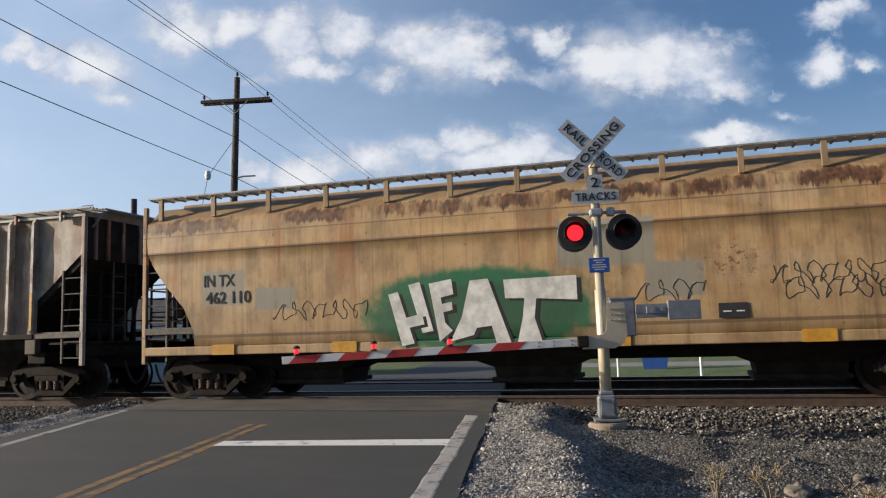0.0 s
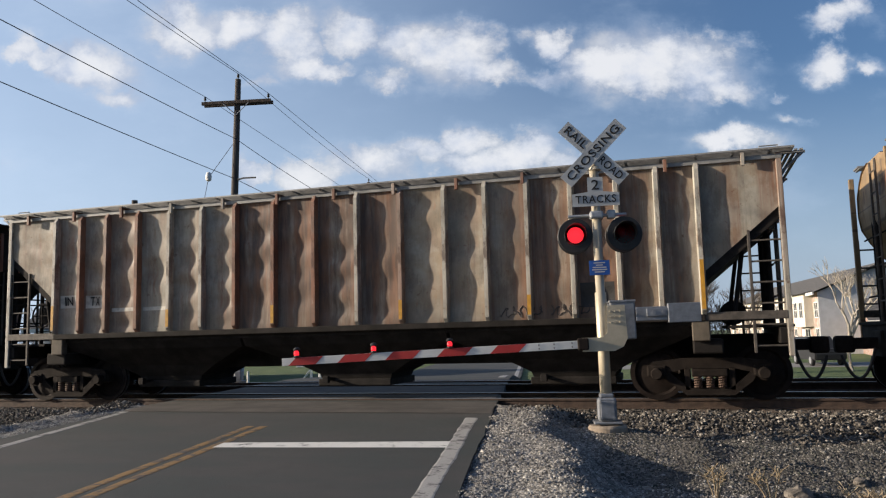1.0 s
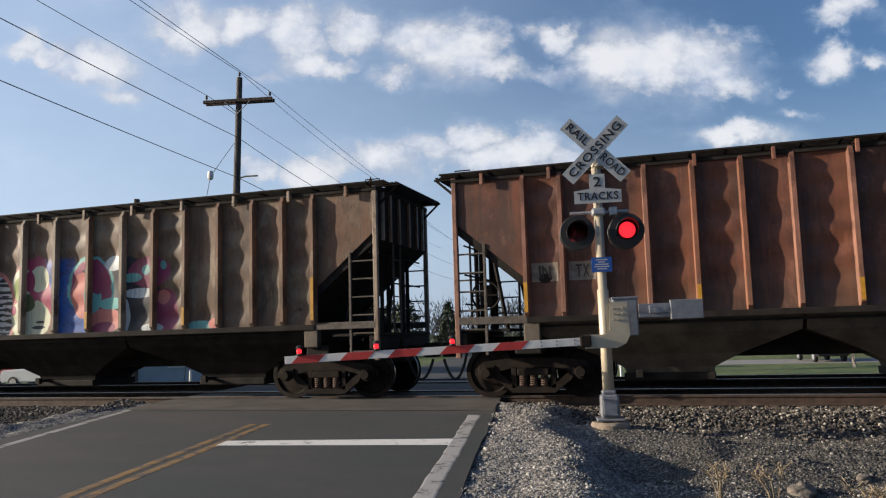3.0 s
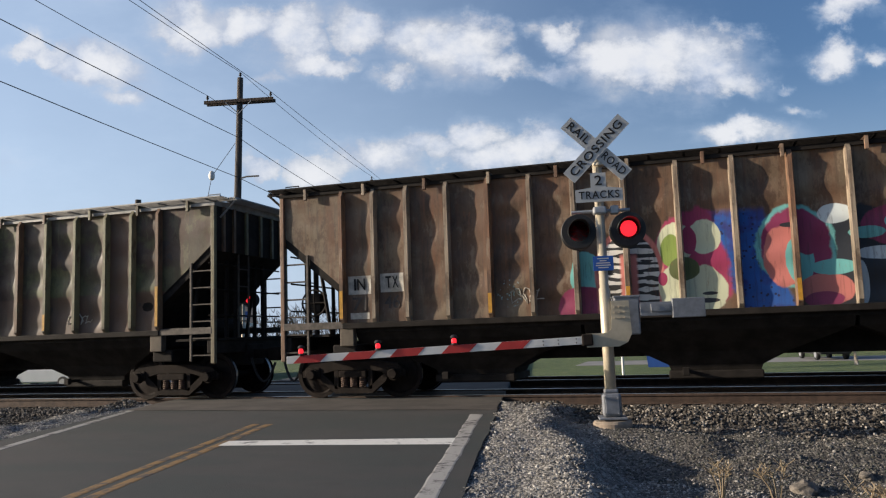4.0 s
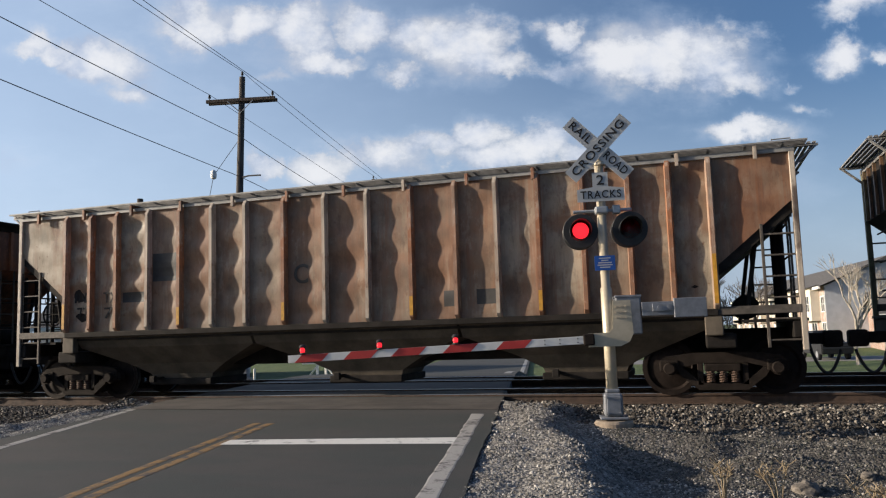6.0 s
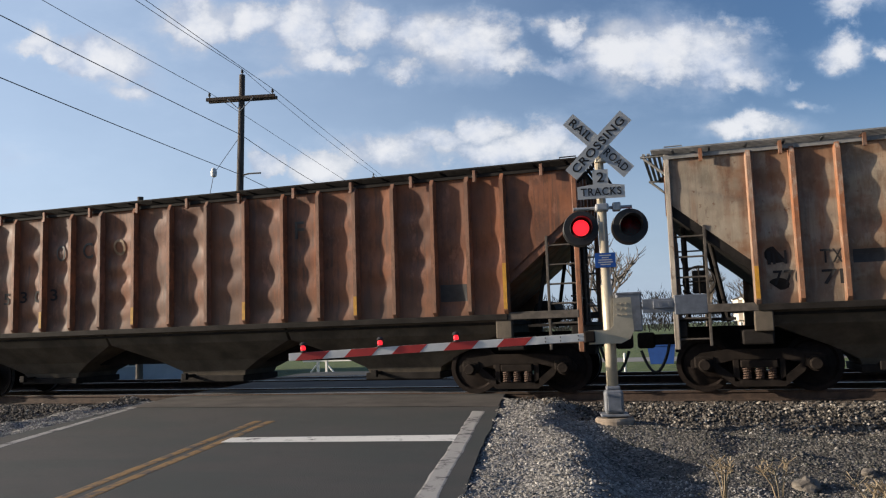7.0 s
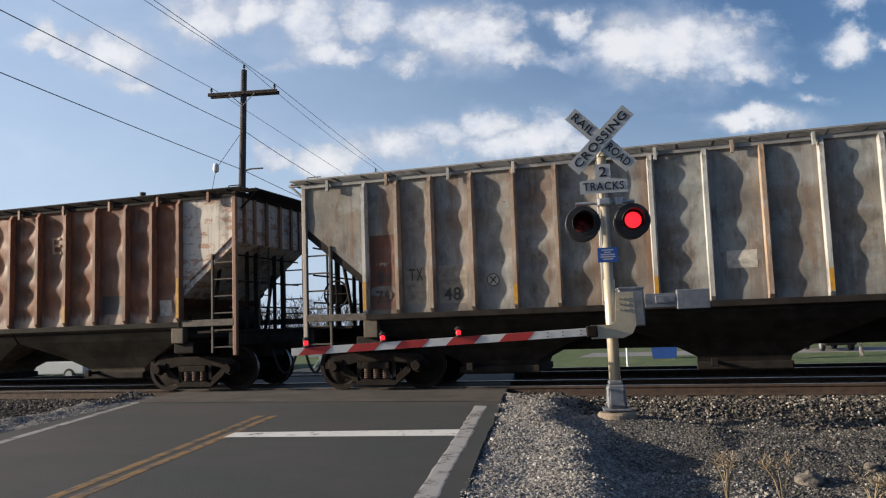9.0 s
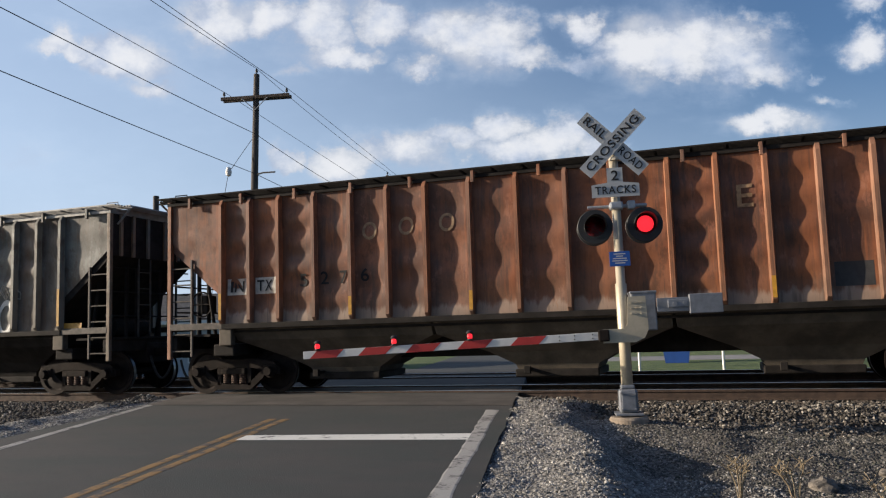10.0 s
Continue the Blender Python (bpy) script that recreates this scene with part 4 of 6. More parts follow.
def hopper_car(label, paint, seed, x0, low=None, top=None, amp=.031, kind="trough", flags=(0, 4, 7, 10, 13, 17), posts=None):
    car = thing("hopper_car", label, "rail car", pose(x0, RAIL_Y + GAUGE / 2, RAIL_Z), "hopper cars of the train")
    low, top, posts = low or paint, top or UNDER, posts or paint
    for side in (-1, 1):
        ob = smooth(part("side_wall", side_sheet(seed + (side > 0), 1.46, 4.12, amp), paint, car, "", pose(0, 0, 0, 0, 0, 0 if side < 0 else 180)))
    me = rib_mesh(posts)
    for side in (-1, 1):
        for i, px in enumerate(POST_X):
            r = place("side_post", me, car, "", pose(px, side * 1.50, 0, 0, 0, 0 if side < 0 else 180))
            if side < 0 and i in flags:
                bm = B()
                box(bm, -.034, .034, -.131, -.1265, 1.56, 2.40 if i == 17 else 2.1 if i == 0 else 1.92)
                part("reflector", bm, YELLOW, r, "yellow reflector strip")
    # slope sheets, floor, top chord and roof
    bm = B()
    for s in (-1, 1):
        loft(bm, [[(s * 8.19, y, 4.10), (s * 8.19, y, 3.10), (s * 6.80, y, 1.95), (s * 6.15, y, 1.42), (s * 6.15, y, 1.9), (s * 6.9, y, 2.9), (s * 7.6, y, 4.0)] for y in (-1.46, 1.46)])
        # near-black steel instead of paint puts the shade of the car ends into the colour
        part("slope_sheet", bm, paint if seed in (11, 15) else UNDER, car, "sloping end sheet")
        for y in (-1.2, -.8, -.3, .3, .8, 1.2):
            part("end_rib", box(B(), s * 8.21 - .03, s * 8.21 + .03, y - .04, y + .04, 3.1, 4.06), posts, car)
        bm = B()
    loft(bm, [[(x, -1.55, 4.05), (x, -1.55, 4.12), (x, -.9, 4.20), (x, .9, 4.20), (x, 1.55, 4.12), (x, 1.55, 4.05)] for x in (-8.22, 8.22)])
    part("roof", bm, top, car)
    bm = B()
    for side in (-1, 1):
        box(bm, -6.85, 6.85, side * 1.52 - .05, side * 1.52 + .05, 1.36, 1.47, .01)
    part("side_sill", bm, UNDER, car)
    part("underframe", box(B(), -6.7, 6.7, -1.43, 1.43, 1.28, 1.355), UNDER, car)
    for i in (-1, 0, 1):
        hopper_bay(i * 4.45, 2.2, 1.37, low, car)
    end_work(car, posts)
    roof_work(car, top, 4.125, kind, posts)
    return car, running_gear(car)


def heat_point(u, v):
    """From the sketch grid of the graffito to place along the car and height."""
    return -2.545 + (u - 688) * 3.57 / 330, 2.01 + (520 - (u - 688) * .04 - v) * .0109


LETTERS = {
    "H": [[(686, 522), (704, 517), (733, 606), (710, 611)], [(724, 505), (745, 500), (768, 584), (748, 588)], [(714, 563), (748, 555), (752, 573), (720, 580)]],
    "E": [[(762, 503), (803, 495), (806, 521), (783, 527), (785, 538), (803, 534), (804, 548), (787, 552), (790, 570), (803, 583), (779, 602), (772, 560)]],
    "A": [[(836, 498), (868, 495), (905, 602), (880, 604), (872, 574), (846, 578), (840, 590), (798, 602), (820, 560)]],
    "T": [[(895, 497), (1018, 490), (1018, 530), (950, 528), (946, 560), (958, 600), (915, 604), (926, 560), (930, 528), (897, 528)]],
}


SIDE_PROF = [(1.28, .98), (1.47, 1.04), (1.575, 1.14), (1.585, 1.4), (1.595, 1.9), (1.60, 2.4), (1.595, 2.8), (1.595, 3.05), (1.603, 3.055), (1.603, 3.085), (1.595, 3.09), (1.59, 3.35), (1.575, 3.6), (1.555, 3.72), (1.44, 3.82), (1.25, 3.98), (1.0, 4.12), (.5, 4.22)]


def lay_on_side(bm):
    """Moves flat paintwork onto the curve of the smooth side."""
    for v in bm.verts:
        v.co.y += 1.60 - float(np.interp(max(v.co.z, 1.2), [p[1] for p in SIDE_PROF], [p[0] for p in SIDE_PROF]))
    return bm


def graffito(car):
    """Fat white letters with black drop shadows, primer lettering and thin black tags on the cream side."""
    for name, polys in LETTERS.items():
        for dx, dy, y, mat, nm in ((7, 4, -1.6030, LETTER_BLACK, "letter_shadow"), (0, 0, -1.6050, LETTER_WHITE, "letter")):
            bm = B()
            for i, p in enumerate(polys):
                prism(bm, [heat_point(a + dx, b + dy) for a, b in p], y - .0004 * i, y + .002)
            part(nm, lay_on_side(bm), mat, car, "fat white sprayed letter " + name if not dx else "black sprayed letter shadow")
    lettering("lettering", "IN TX", .34, LETTER_BLACK, car, pose(-6.30, -1.604, 2.42), .72, "black stencilled lettering")
    lettering("lettering", "462 110", .34, LETTER_BLACK, car, pose(-6.08, -1.604, 2.07), 1.05, "black stencilled lettering")
    rnd = random.Random(9)
    for x0, x1, z0, n in ((-5.0, -3.0, 1.75, 7), (2.0, 3.2, 1.85, 4), (4.2, 6.4, 2.05, 9), (4.4, 6.2, 1.80, 7)):
        bm = B()
        pts, ph = [], rnd.uniform(0, 6)
        for i in range(n * 12):
            k = i / (n * 12)
            a = k * n * 6.283 + ph
            pts.append((x0 + (x1 - x0) * k + .09 * math.sin(a * 1.3), -1.599, z0 + .15 * math.cos(a) + .05 * math.sin(a * 2.7)))
        path_tube(bm, pts, .007, 4)
        part("scribble", lay_on_side(bm), LETTER_BLACK, car, "thin black sprayed tag")
    bm = B()
    box(bm, 3.38, 3.84, -1.606, -1.596, 1.35, 1.60)
    plate = part("data_plate", bm, BLACK, car, "black data plate")
    for x in (3.45, 3.66):
        part("line", box(B(), x, x + .13, -1.609, -1.6065, 1.45, 1.47), LETTER_WHITE, plate)


def round_side_car(label, paint, x0):
    """A covered hopper with smooth curved sides that sweep in at the ends."""
    car = thing("hopper_car", label, "rail car", pose(x0, RAIL_Y + GAUGE / 2, RAIL_Z), "hopper cars of the train")
    prof = SIDE_PROF
    def reach(z):
        return 8.08 if z > 3.25 else 8.08 - 1.32 * (1 - math.cos(min(1, (3.25 - z) / 1.75) * math.pi / 2)) ** .8 if z > 1.5 else 6.9
    for side in (-1, 1):
        bm = B()
        n = 60
        vs = []
        for i in range(n + 1):
            k = -1 + 2 * i / n
            vs.append([bm.verts.new((k * reach(z), side * (y - .003 * abs(noise.noise((k * 9, z * 1.3, side)))), z)) for y, z in prof])
        for a, b in zip(vs, vs[1:]):
            for j in range(len(prof) - 1):
                bm.faces.new((a[j], b[j], b[j + 1], a[j + 1]))
        bmesh.ops.recalc_face_normals(bm, faces=bm.faces)
        ob = part("side_wall", bm, paint, car, "rust-streaked cream side with painted lettering")
        for f in ob.data.polygons:
            f.use_smooth = True
    for s in (-1, 1):
        bm = B()
        loft(bm, [[(s * (reach(z) - .03), -y, z) for y, z in prof], [(s * (reach(z) - .03), y, z) for y, z in prof]], close=False)
        part("end_wall", bm, paint, car)
    bm = B()
    box(bm, -7.9, 7.9, -.6, .6, 4.20, 4.27, .02)
    part("roof", bm, paint, car)
    bm = B()
    for side in (-1, 1):
        box(bm, -8.1, 8.1, side * 1.53 - .05, side * 1.53 + .05, .92, 1.10, .02)
    part("side_sill", bm, paint, car)
    for i in (-1, 0, 1):
        bm = B()
        x = i * 4.7
        loft(bm, [[(x - hx, -hy, z), (x + hx, -hy, z), (x + hx, hy, z), (x - hx, hy, z)] for z, hx, hy in ((.98, 1.9, 1.2), (.9, 1.6, 1.1), (.55, .75, .7), (.35, .72, .65))])
        bay = part("hopper_bay", bm, UNDER, car, "tapering discharge hopper")
        bm = B()
        box(bm, x - .8, x + .8, -.75, .75, .27, .36, .02)
        part("outlet_gate", bm, UNDER, bay)
    # yellow markers on the sill
    for x in (-6.2, -3.5, 1.65, 4.9, 7.4):
        bm = B()
        box(bm, x - .26, x + .26, -1.60, -1.592, .92, 1.13)
        part("reflector", bm, YELLOW, car, "yellow reflector plate")
    graffito(car)
    end_work(car, paint, 4.1)
    for side in (-1, 1):
        bm = B()
        for k in range(5):
            y = side * (1.52 - .09 * k)
            box(bm, -8.1, 8.1, y - .03, y + .03, 4.26, 4.29)
        for k in range(55):
            x = -8.05 + 16.1 * k / 54
            box(bm, x - .02, x + .02, min(side * 1.12, side * 1.54), max(side * 1.12, side * 1.54), 4.235, 4.258)
        part("running_board", bm, ROOF_EDGE, car, "weathered grating walkway along the roof edge")
        for k in range(13):
            bm = B()
            x = -7.8 + 15.6 * k / 12
            box(bm, x - .05, x + .05, side * 1.49 - .03, side * 1.49 + .03, 3.80, 4.234, .005)
            part("bracket", bm, paint, car)
    for k in range(10):
        bm = B()
        lathe(bm, [(.34, 0), (.34, .1), (.36, .11), (.30, .17), (.001, .20)], 18, Matrix.Translation((-6.75 + 1.5 * k, .0, 4.18)) @ Matrix.Diagonal((1, 1, .6, 1)))
        part("hatch_cover", bm, paint, car, "round roof hatch cover")
    return car, running_gear(car)

MIDS = [-1.60 - 17.97 * i for i in range(10)]      # middles of the cars at the start
CREAM = car_paint("cream_car_paint", (0.40, 0.262, 0.118), (0.43, 0.30, 0.16), 0.05, (0.20, 0.07, 0.025), 0.35, 1.0, cream_mural, 0.12, panels=0.0, grit=0.25)
GREY_RUST = car_paint("grey_rusty_paint", (0.35, 0.32, 0.26), (0.28, 0.225, 0.16), 0.5, (0.20, 0.08, 0.038), 0.4, 2.0, rusty_half_mural, panels=0.85, grit=0.45)
RED_RUST = car_paint("red_rust_paint", (0.135, 0.046, 0.026), (0.075, 0.032, 0.02), 0.45, (0.20, 0.068, 0.028), 0.45, 3.0, panels=0.6, grit=1.1)
BROWN_GREY = car_paint("brown_grey_paint", (0.170, 0.128, 0.081), (0.111, 0.064, 0.036), 0.5, (0.153, 0.068, 0.032), 0.5, 4.0, colour_mural, 0.1)
CAMO = car_paint("green_brown_paint", (0.105, 0.11, 0.042), (0.058, 0.034, 0.024), 0.15, (0.09, 0.042, 0.022), 0.5, 5.0, camo_mural, panels=0.35, grit=0.7)
TAN_RUST = car_paint("tan_rusty_paint", (0.31, 0.26, 0.195), (0.22, 0.13, 0.075), 0.5, (0.20, 0.08, 0.034), 0.45, 6.0, panels=0.8, grit=0.6)
ORANGE_RUST = car_paint("orange_rust_paint", (0.20, 0.074, 0.032), (0.105, 0.046, 0.026), 0.5, (0.27, 0.092, 0.03), 0.5, 7.0, panels=0.6, grit=1.1)
PALE_GREY = car_paint("pale_grey_paint", (0.27, 0.282, 0.272), (0.20, 0.18, 0.15), 0.42, (0.17, 0.075, 0.03), 0.35, 8.0, panels=0.35, grit=0.6)
ORANGE_PALE_END = car_paint("orange_rust_paint_with_pale_end", (0.205, 0.074, 0.031), (0.105, 0.045, 0.025), 0.5, (0.28, 0.094, 0.03), 0.5, 7.6, pale_end_mural, panels=0.6, grit=1.1)
DARK_GREY = car_paint("dark_grey_paint", (0.125, 0.132, 0.12), (0.085, 0.08, 0.068), 0.35, (0.14, 0.07, 0.035), 0.5, 9.0)

# the posts of a car weather one by one
POSTS = {m.name: car_paint("posts_of_" + m.name, b, s2, r, rc, 0.4, sd, None, 0.2, post=True) for m, b, s2, r, rc, sd in (
    (GREY_RUST, (0.34, 0.32, 0.27), (0.26, 0.19, 0.13), 0.5, (0.18, 0.075, 0.04), 2.5),
    (RED_RUST, (0.19, 0.08, 0.048), (0.12, 0.05, 0.03), 0.4, (0.19, 0.075, 0.04), 3.5),
    (BROWN_GREY, (0.25, 0.20, 0.14), (0.15, 0.09, 0.05), 0.4, (0.17, 0.09, 0.05), 4.5),
    (CAMO, (0.13, 0.125, 0.06), (0.115, 0.068, 0.042), 0.4, (0.13, 0.07, 0.038), 5.5),
    (TAN_RUST, (0.36, 0.31, 0.25), (0.22, 0.13, 0.075), 0.5, (0.22, 0.09, 0.04), 6.5),
    (ORANGE_RUST, (0.19, 0.09, 0.048), (0.17, 0.065, 0.035), 0.5, (0.24, 0.095, 0.042), 7.5),
    (PALE_GREY, (0.34, 0.345, 0.33), (0.27, 0.25, 0.215), 0.3, (0.28, 0.20, 0.14), 8.5),
    (ORANGE_PALE_END, (0.21, 0.10, 0.055), (0.17, 0.065, 0.035), 0.5, (0.25, 0.10, 0.045), 7.9),
    (DARK_GREY, (0.15, 0.157, 0.138), (0.09, 0.083, 0.07), 0.3, (0.16, 0.11, 0.07), 9.5))}
OLD_LETTER = simple("faded_black_lettering", (0.055, 0.045, 0.04), 0.7, 0, 0.3, 12.0, 0)
PALE_PATCH = simple("pale_stencil_patch", (0.48, 0.45, 0.39), 0.65, 0, 0.35, 8.0, 0.1)
FAINT_PATCH = simple("faint_stencil_patch", (0.26, 0.225, 0.175), 0.65, 0, 0.35, 8.0, 0.1)
FADED_MARK = simple("faded_painted_mark", (0.27, 0.17, 0.09), 0.65, 0, 0.4, 9.0, 0.1)
BLACK_PATCH = simple("black_painted_patch", (0.03, 0.028, 0.027), 0.6, 0, 0.3, 8.0, 0.1)

TRAIN = [round_side_car("cream smooth-sided covered hopper car with rust streaks and green-white graffiti", CREAM, MIDS[0])]
for i, (label, paint, low, top, posts) in enumerate([
    ("grey rust-streaked ribbed covered hopper car", GREY_RUST, UNDER, ROOF_EDGE, None),
    ("dark red-brown rusted ribbed covered hopper car", RED_RUST, LOW_BROWN, UNDER, None),
    ("brown-grey ribbed covered hopper car with a colourful mural", BROWN_GREY, UNDER, UNDER, None),
    ("olive green and brown patched ribbed covered hopper car", CAMO, UNDER, ROOF_EDGE, None),
    ("tan and rust ribbed covered hopper car", TAN_RUST, LOW_BROWN, ROOF_EDGE, None),
    ("orange-brown rusted ribbed covered hopper car", ORANGE_RUST, LOW_BROWN, UNDER, None),
    ("pale grey ribbed covered hopper car with rust spots", PALE_GREY, UNDER, ROOF_EDGE, None),
    ("orange-brown rusted ribbed covered hopper car with a pale end", ORANGE_PALE_END, LOW_BROWN, UNDER, None),
    ("dark grey ribbed covered hopper car with graffiti", DARK_GREY, UNDER, ROOF_EDGE, None),
]):
    TRAIN.append(hopper_car(label, paint, i * 2 + 1, MIDS[i + 1], low, top, posts=POSTS[paint.name]))


def dress(i, marks=(), patches=()):
    car, seed = TRAIN[i][0], (i - 1) * 2 + 1
    for x0, x1, z0, z1, mat, label in patches:
        plaque(car, seed, .031, x0, x1, z0, z1, mat, label)
    for body, x, z, size, mat, width in marks:
        marking(car, seed, .031, body, x, z, size, mat, width)


WP = "pale stencil patch"
L, O, W = LETTER_BLACK, OLD_LETTER, LETTER_WHITE
IN_P, TX_P = (-6.74, -6.26), (-6.06, -5.58)
dress(1, [("IN", -6.50, 2.18, .27, L, .24), ("TX", -5.82, 2.16, .27, L, .26)], [(*IN_P, 2.04, 2.32, PALE_PATCH, WP), (*TX_P, 2.02, 2.30, PALE_PATCH, WP), (-5.35, -4.75, 1.92, 2.0, PALE_PATCH, WP), (-4.56, -3.95, 1.92, 2.0, PALE_PATCH, WP), (4.76, 5.36, 1.66, 2.10, BLACK_PATCH, "black painted patch")])
dress(2, [("IN", -6.50, 2.26, .32, O, .24), ("TX", -5.82, 2.26, .32, O, .26)], [(*IN_P, 2.10, 2.44, FAINT_PATCH, WP), (*TX_P, 2.10, 2.44, FAINT_PATCH, WP), (4.78, 5.26, 1.78, 2.05, BLACK_PATCH, "black painted patch"), (5.56, 6.04, 1.80, 2.10, BLACK_PATCH, "black painted patch"), (5.56, 6.0, 1.56, 1.72, PALE_PATCH, WP)])
dress(3, [("IN", -6.50, 2.20, .32, L, .26), ("TX", -5.82, 2.22, .32, L, .28), ("71", -6.50, 1.82, .36, O, .32), ("46", -5.82, 1.84, .36, O, .34)], [(*IN_P, 2.02, 2.38, PALE_PATCH, WP), (*TX_P, 2.04, 2.40, PALE_PATCH, WP), (-6.70, -6.3, 1.54, 1.66, PALE_PATCH, WP)])
dress(4, [("IN", -6.50, 2.18, .32, PALE_PATCH, .30), ("TX", -5.82, 2.18, .32, FAINT_PATCH, .30), ("68", -6.50, 1.84, .32, O, .36), ("23", -5.82, 1.84, .32, O, .34), ("VI", -.92, 1.86, .60, W, .42)], [(-1.20, -.92, 2.07, 2.11, W, "white painted bar"), (-.90, -.66, 2.07, 2.11, W, "white painted bar"), (-1.10, -.68, 1.61, 1.65, W, "white painted bar")])
dress(5, [("C", -1.02, 2.46, .55, BLACK_PATCH, .36), ("IN", -6.50, 2.22, .32, L, .34), ("TX", -5.68, 2.2, .32, L, .36), ("770", -6.34, 1.88, .34, L, .5), ("71", -5.68, 1.86, .34, L, .36)], [(1.98, 2.26, 1.70, 2.00, BLACK_PATCH, "black painted patch"), (2.62, 3.02, 1.72, 2.0, BLACK_PATCH, "black painted patch"), (-5.36, -4.74, 2.08, 2.30, BLACK_PATCH, "black painted patch"), (-4.58, -3.92, 2.5, 3.1, BLACK_PATCH, "black painted patch")])
dress(6, [("IN", -6.50, 2.22, .32, L, .32), ("TX", -5.84, 2.20, .32, L, .34), ("7", -5.24, 2.24, .36, L, .2), ("5", -4.96, 2.24, .36, L, .2), ("3", -4.46, 2.26, .36, L, .2), ("0", -4.06, 2.26, .36, L, .2), ("3", -3.62, 2.28, .36, L, .2), ("O", -1.82, 3.24, .5, FADED_MARK, .36), ("O", -3.4, 3.2, .5, BLACK_PATCH, .3), ("C", -2.68, 3.22, .5, BLACK_PATCH, .3), ("F", 2.6, 3.3, .5, BLACK_PATCH, .24)], [(-6.70, -6.3, 1.56, 1.70, FAINT_PATCH, WP), (5.56, 6.08, 1.74, 2.06, BLACK_PATCH, "black painted patch")])
dress(7, [("IN", -6.48, 2.16, .32, O, .28), ("TX", -5.82, 2.18, .32, O, .30), ("79", -6.48, 1.78, .34, O, .36), ("48", -5.1, 1.78, .34, O, .36)], [(*TX_P, 1.62, 2.34, FAINT_PATCH, WP), (-5.36, -4.80, 1.62, 2.34, FAINT_PATCH, WP), (-.2, .28, 2.0, 2.3, PALE_PATCH, WP), (4.82, 5.34, 1.66, 2.14, PALE_PATCH, WP), (4.86, 5.05, 1.72, 1.86, BLACK_PATCH, "dark stencilled box"), (4.86, 5.05, 1.92, 2.08, BLACK_PATCH, "dark stencilled box"), (5.1, 5.3, 1.70, 2.10, BLACK_PATCH, "dark stencilled box"), (-6.76, -6.24, 1.55, 3.0, RED_RUST, "dark brown repaint")])
dress(8, [("IN", -6.50, 2.22, .32, L, .36), ("TX", -5.84, 2.22, .32, L, .38), ("5", -4.94, 2.28, .36, L, .2), ("2", -4.46, 2.3, .36, L, .2), ("7", -4.04, 2.3, .36, L, .2), ("6", -3.58, 2.32, .36, L, .2), ("O", -3.46, 3.18, .5, FADED_MARK, .36), ("O", -2.68, 3.22, .5, FADED_MARK, .36), ("O", -1.84, 3.23, .5, FADED_MARK, .36), ("E", 3.5, 3.28, .55, FADED_MARK, .3)], [(*IN_P, 2.06, 2.40, PALE_PATCH, WP), (*TX_P, 2.06, 2.40, PALE_PATCH, WP), (4.78, 5.36, 1.7, 2.1, BLACK_PATCH, "black painted patch"), (6.3, 6.6, 1.62, 1.95, PALE_PATCH, WP)])
dress(9, [("O", 5.15, 1.75, 1.2, W, .55)], [(6.9, 7.4, 1.5, 1.62, YELLOW, "yellow strip")])


def roundel(i, x, z, r):
    """A white disc with a dark ring and a crossed mark, stencilled on the side sheet."""
    car, seed = TRAIN[i][0], (i - 1) * 2 + 1
    for rr, lift, mat, label in ((r, .003, BLACK_PATCH, "dark stencilled ring"), (r * .86, .006, PALE_PATCH, "pale stencilled disc")):
        bm = B()
        bm.faces.new([bm.verts.new((x + rr * math.cos(a), -1.50 - lift - .004 + side_depth(seed, .031, x + rr * math.cos(a), z + rr * math.sin(a)), z + rr * math.sin(a))) for a in np.linspace(0, 2 * math.pi, 25)[:-1]])
        part("painted_mark", bm, mat, car, label)
    for sgn in (-1, 1):
        bm = B()
        a, b = (x - .5 * r, z - sgn * .55 * r), (x + .5 * r, z + sgn * .55 * r)
        tube(bm, (a[0], -1.508 + side_depth(seed, .031, *a), a[1]), (b[0], -1.508 + side_depth(seed, .031, *b), b[1]), .014, n=4)
        part("painted_mark", bm, BLACK_PATCH, car, "dark stencilled stroke")


roundel(7, 4.2, 2.3, .15)
roundel(7, -4.3, 2.02, .12)


for i, x0, x1, z, size, mat, loops, label in (
    (1, 3.3, 4.1, 1.62, .08, OLD_LETTER, 5, "faded black tag"), (1, 4.2, 4.9, 1.62, .08, OLD_LETTER, 5, "faded black tag"),
    (2, 2.1, 2.9, 1.66, .09, LETTER_WHITE, 5, "white sprayed tag"), (2, 2.95, 3.7, 1.64, .09, LETTER_WHITE, 5, "white sprayed tag"),
    (3, -3.5, -2.9, 1.85, .11, PALE_PATCH, 4, "white sprayed tag"), (4, 1.9, 2.4, 1.72, .08, PALE_PATCH, 4, "white sprayed tag"),
    (4, -5.0, -4.5, 1.62, .07, PALE_PATCH, 4, "white sprayed tag"), (4, 4.4, 5.0, 1.78, .09, PALE_PATCH, 4, "white sprayed tag"),
    (6, -6.9, -6.1, 3.4, .08, PALE_PATCH, 5, "pale chalk scrawl"), (9, 4.6, 5.6, 2.4, .14, PALE_PATCH, 6, "pale sprayed tag")):
    tag(TRAIN[i][0], (i - 1) * 2 + 1, .031, x0, x1, z, size, mat, loops, label)


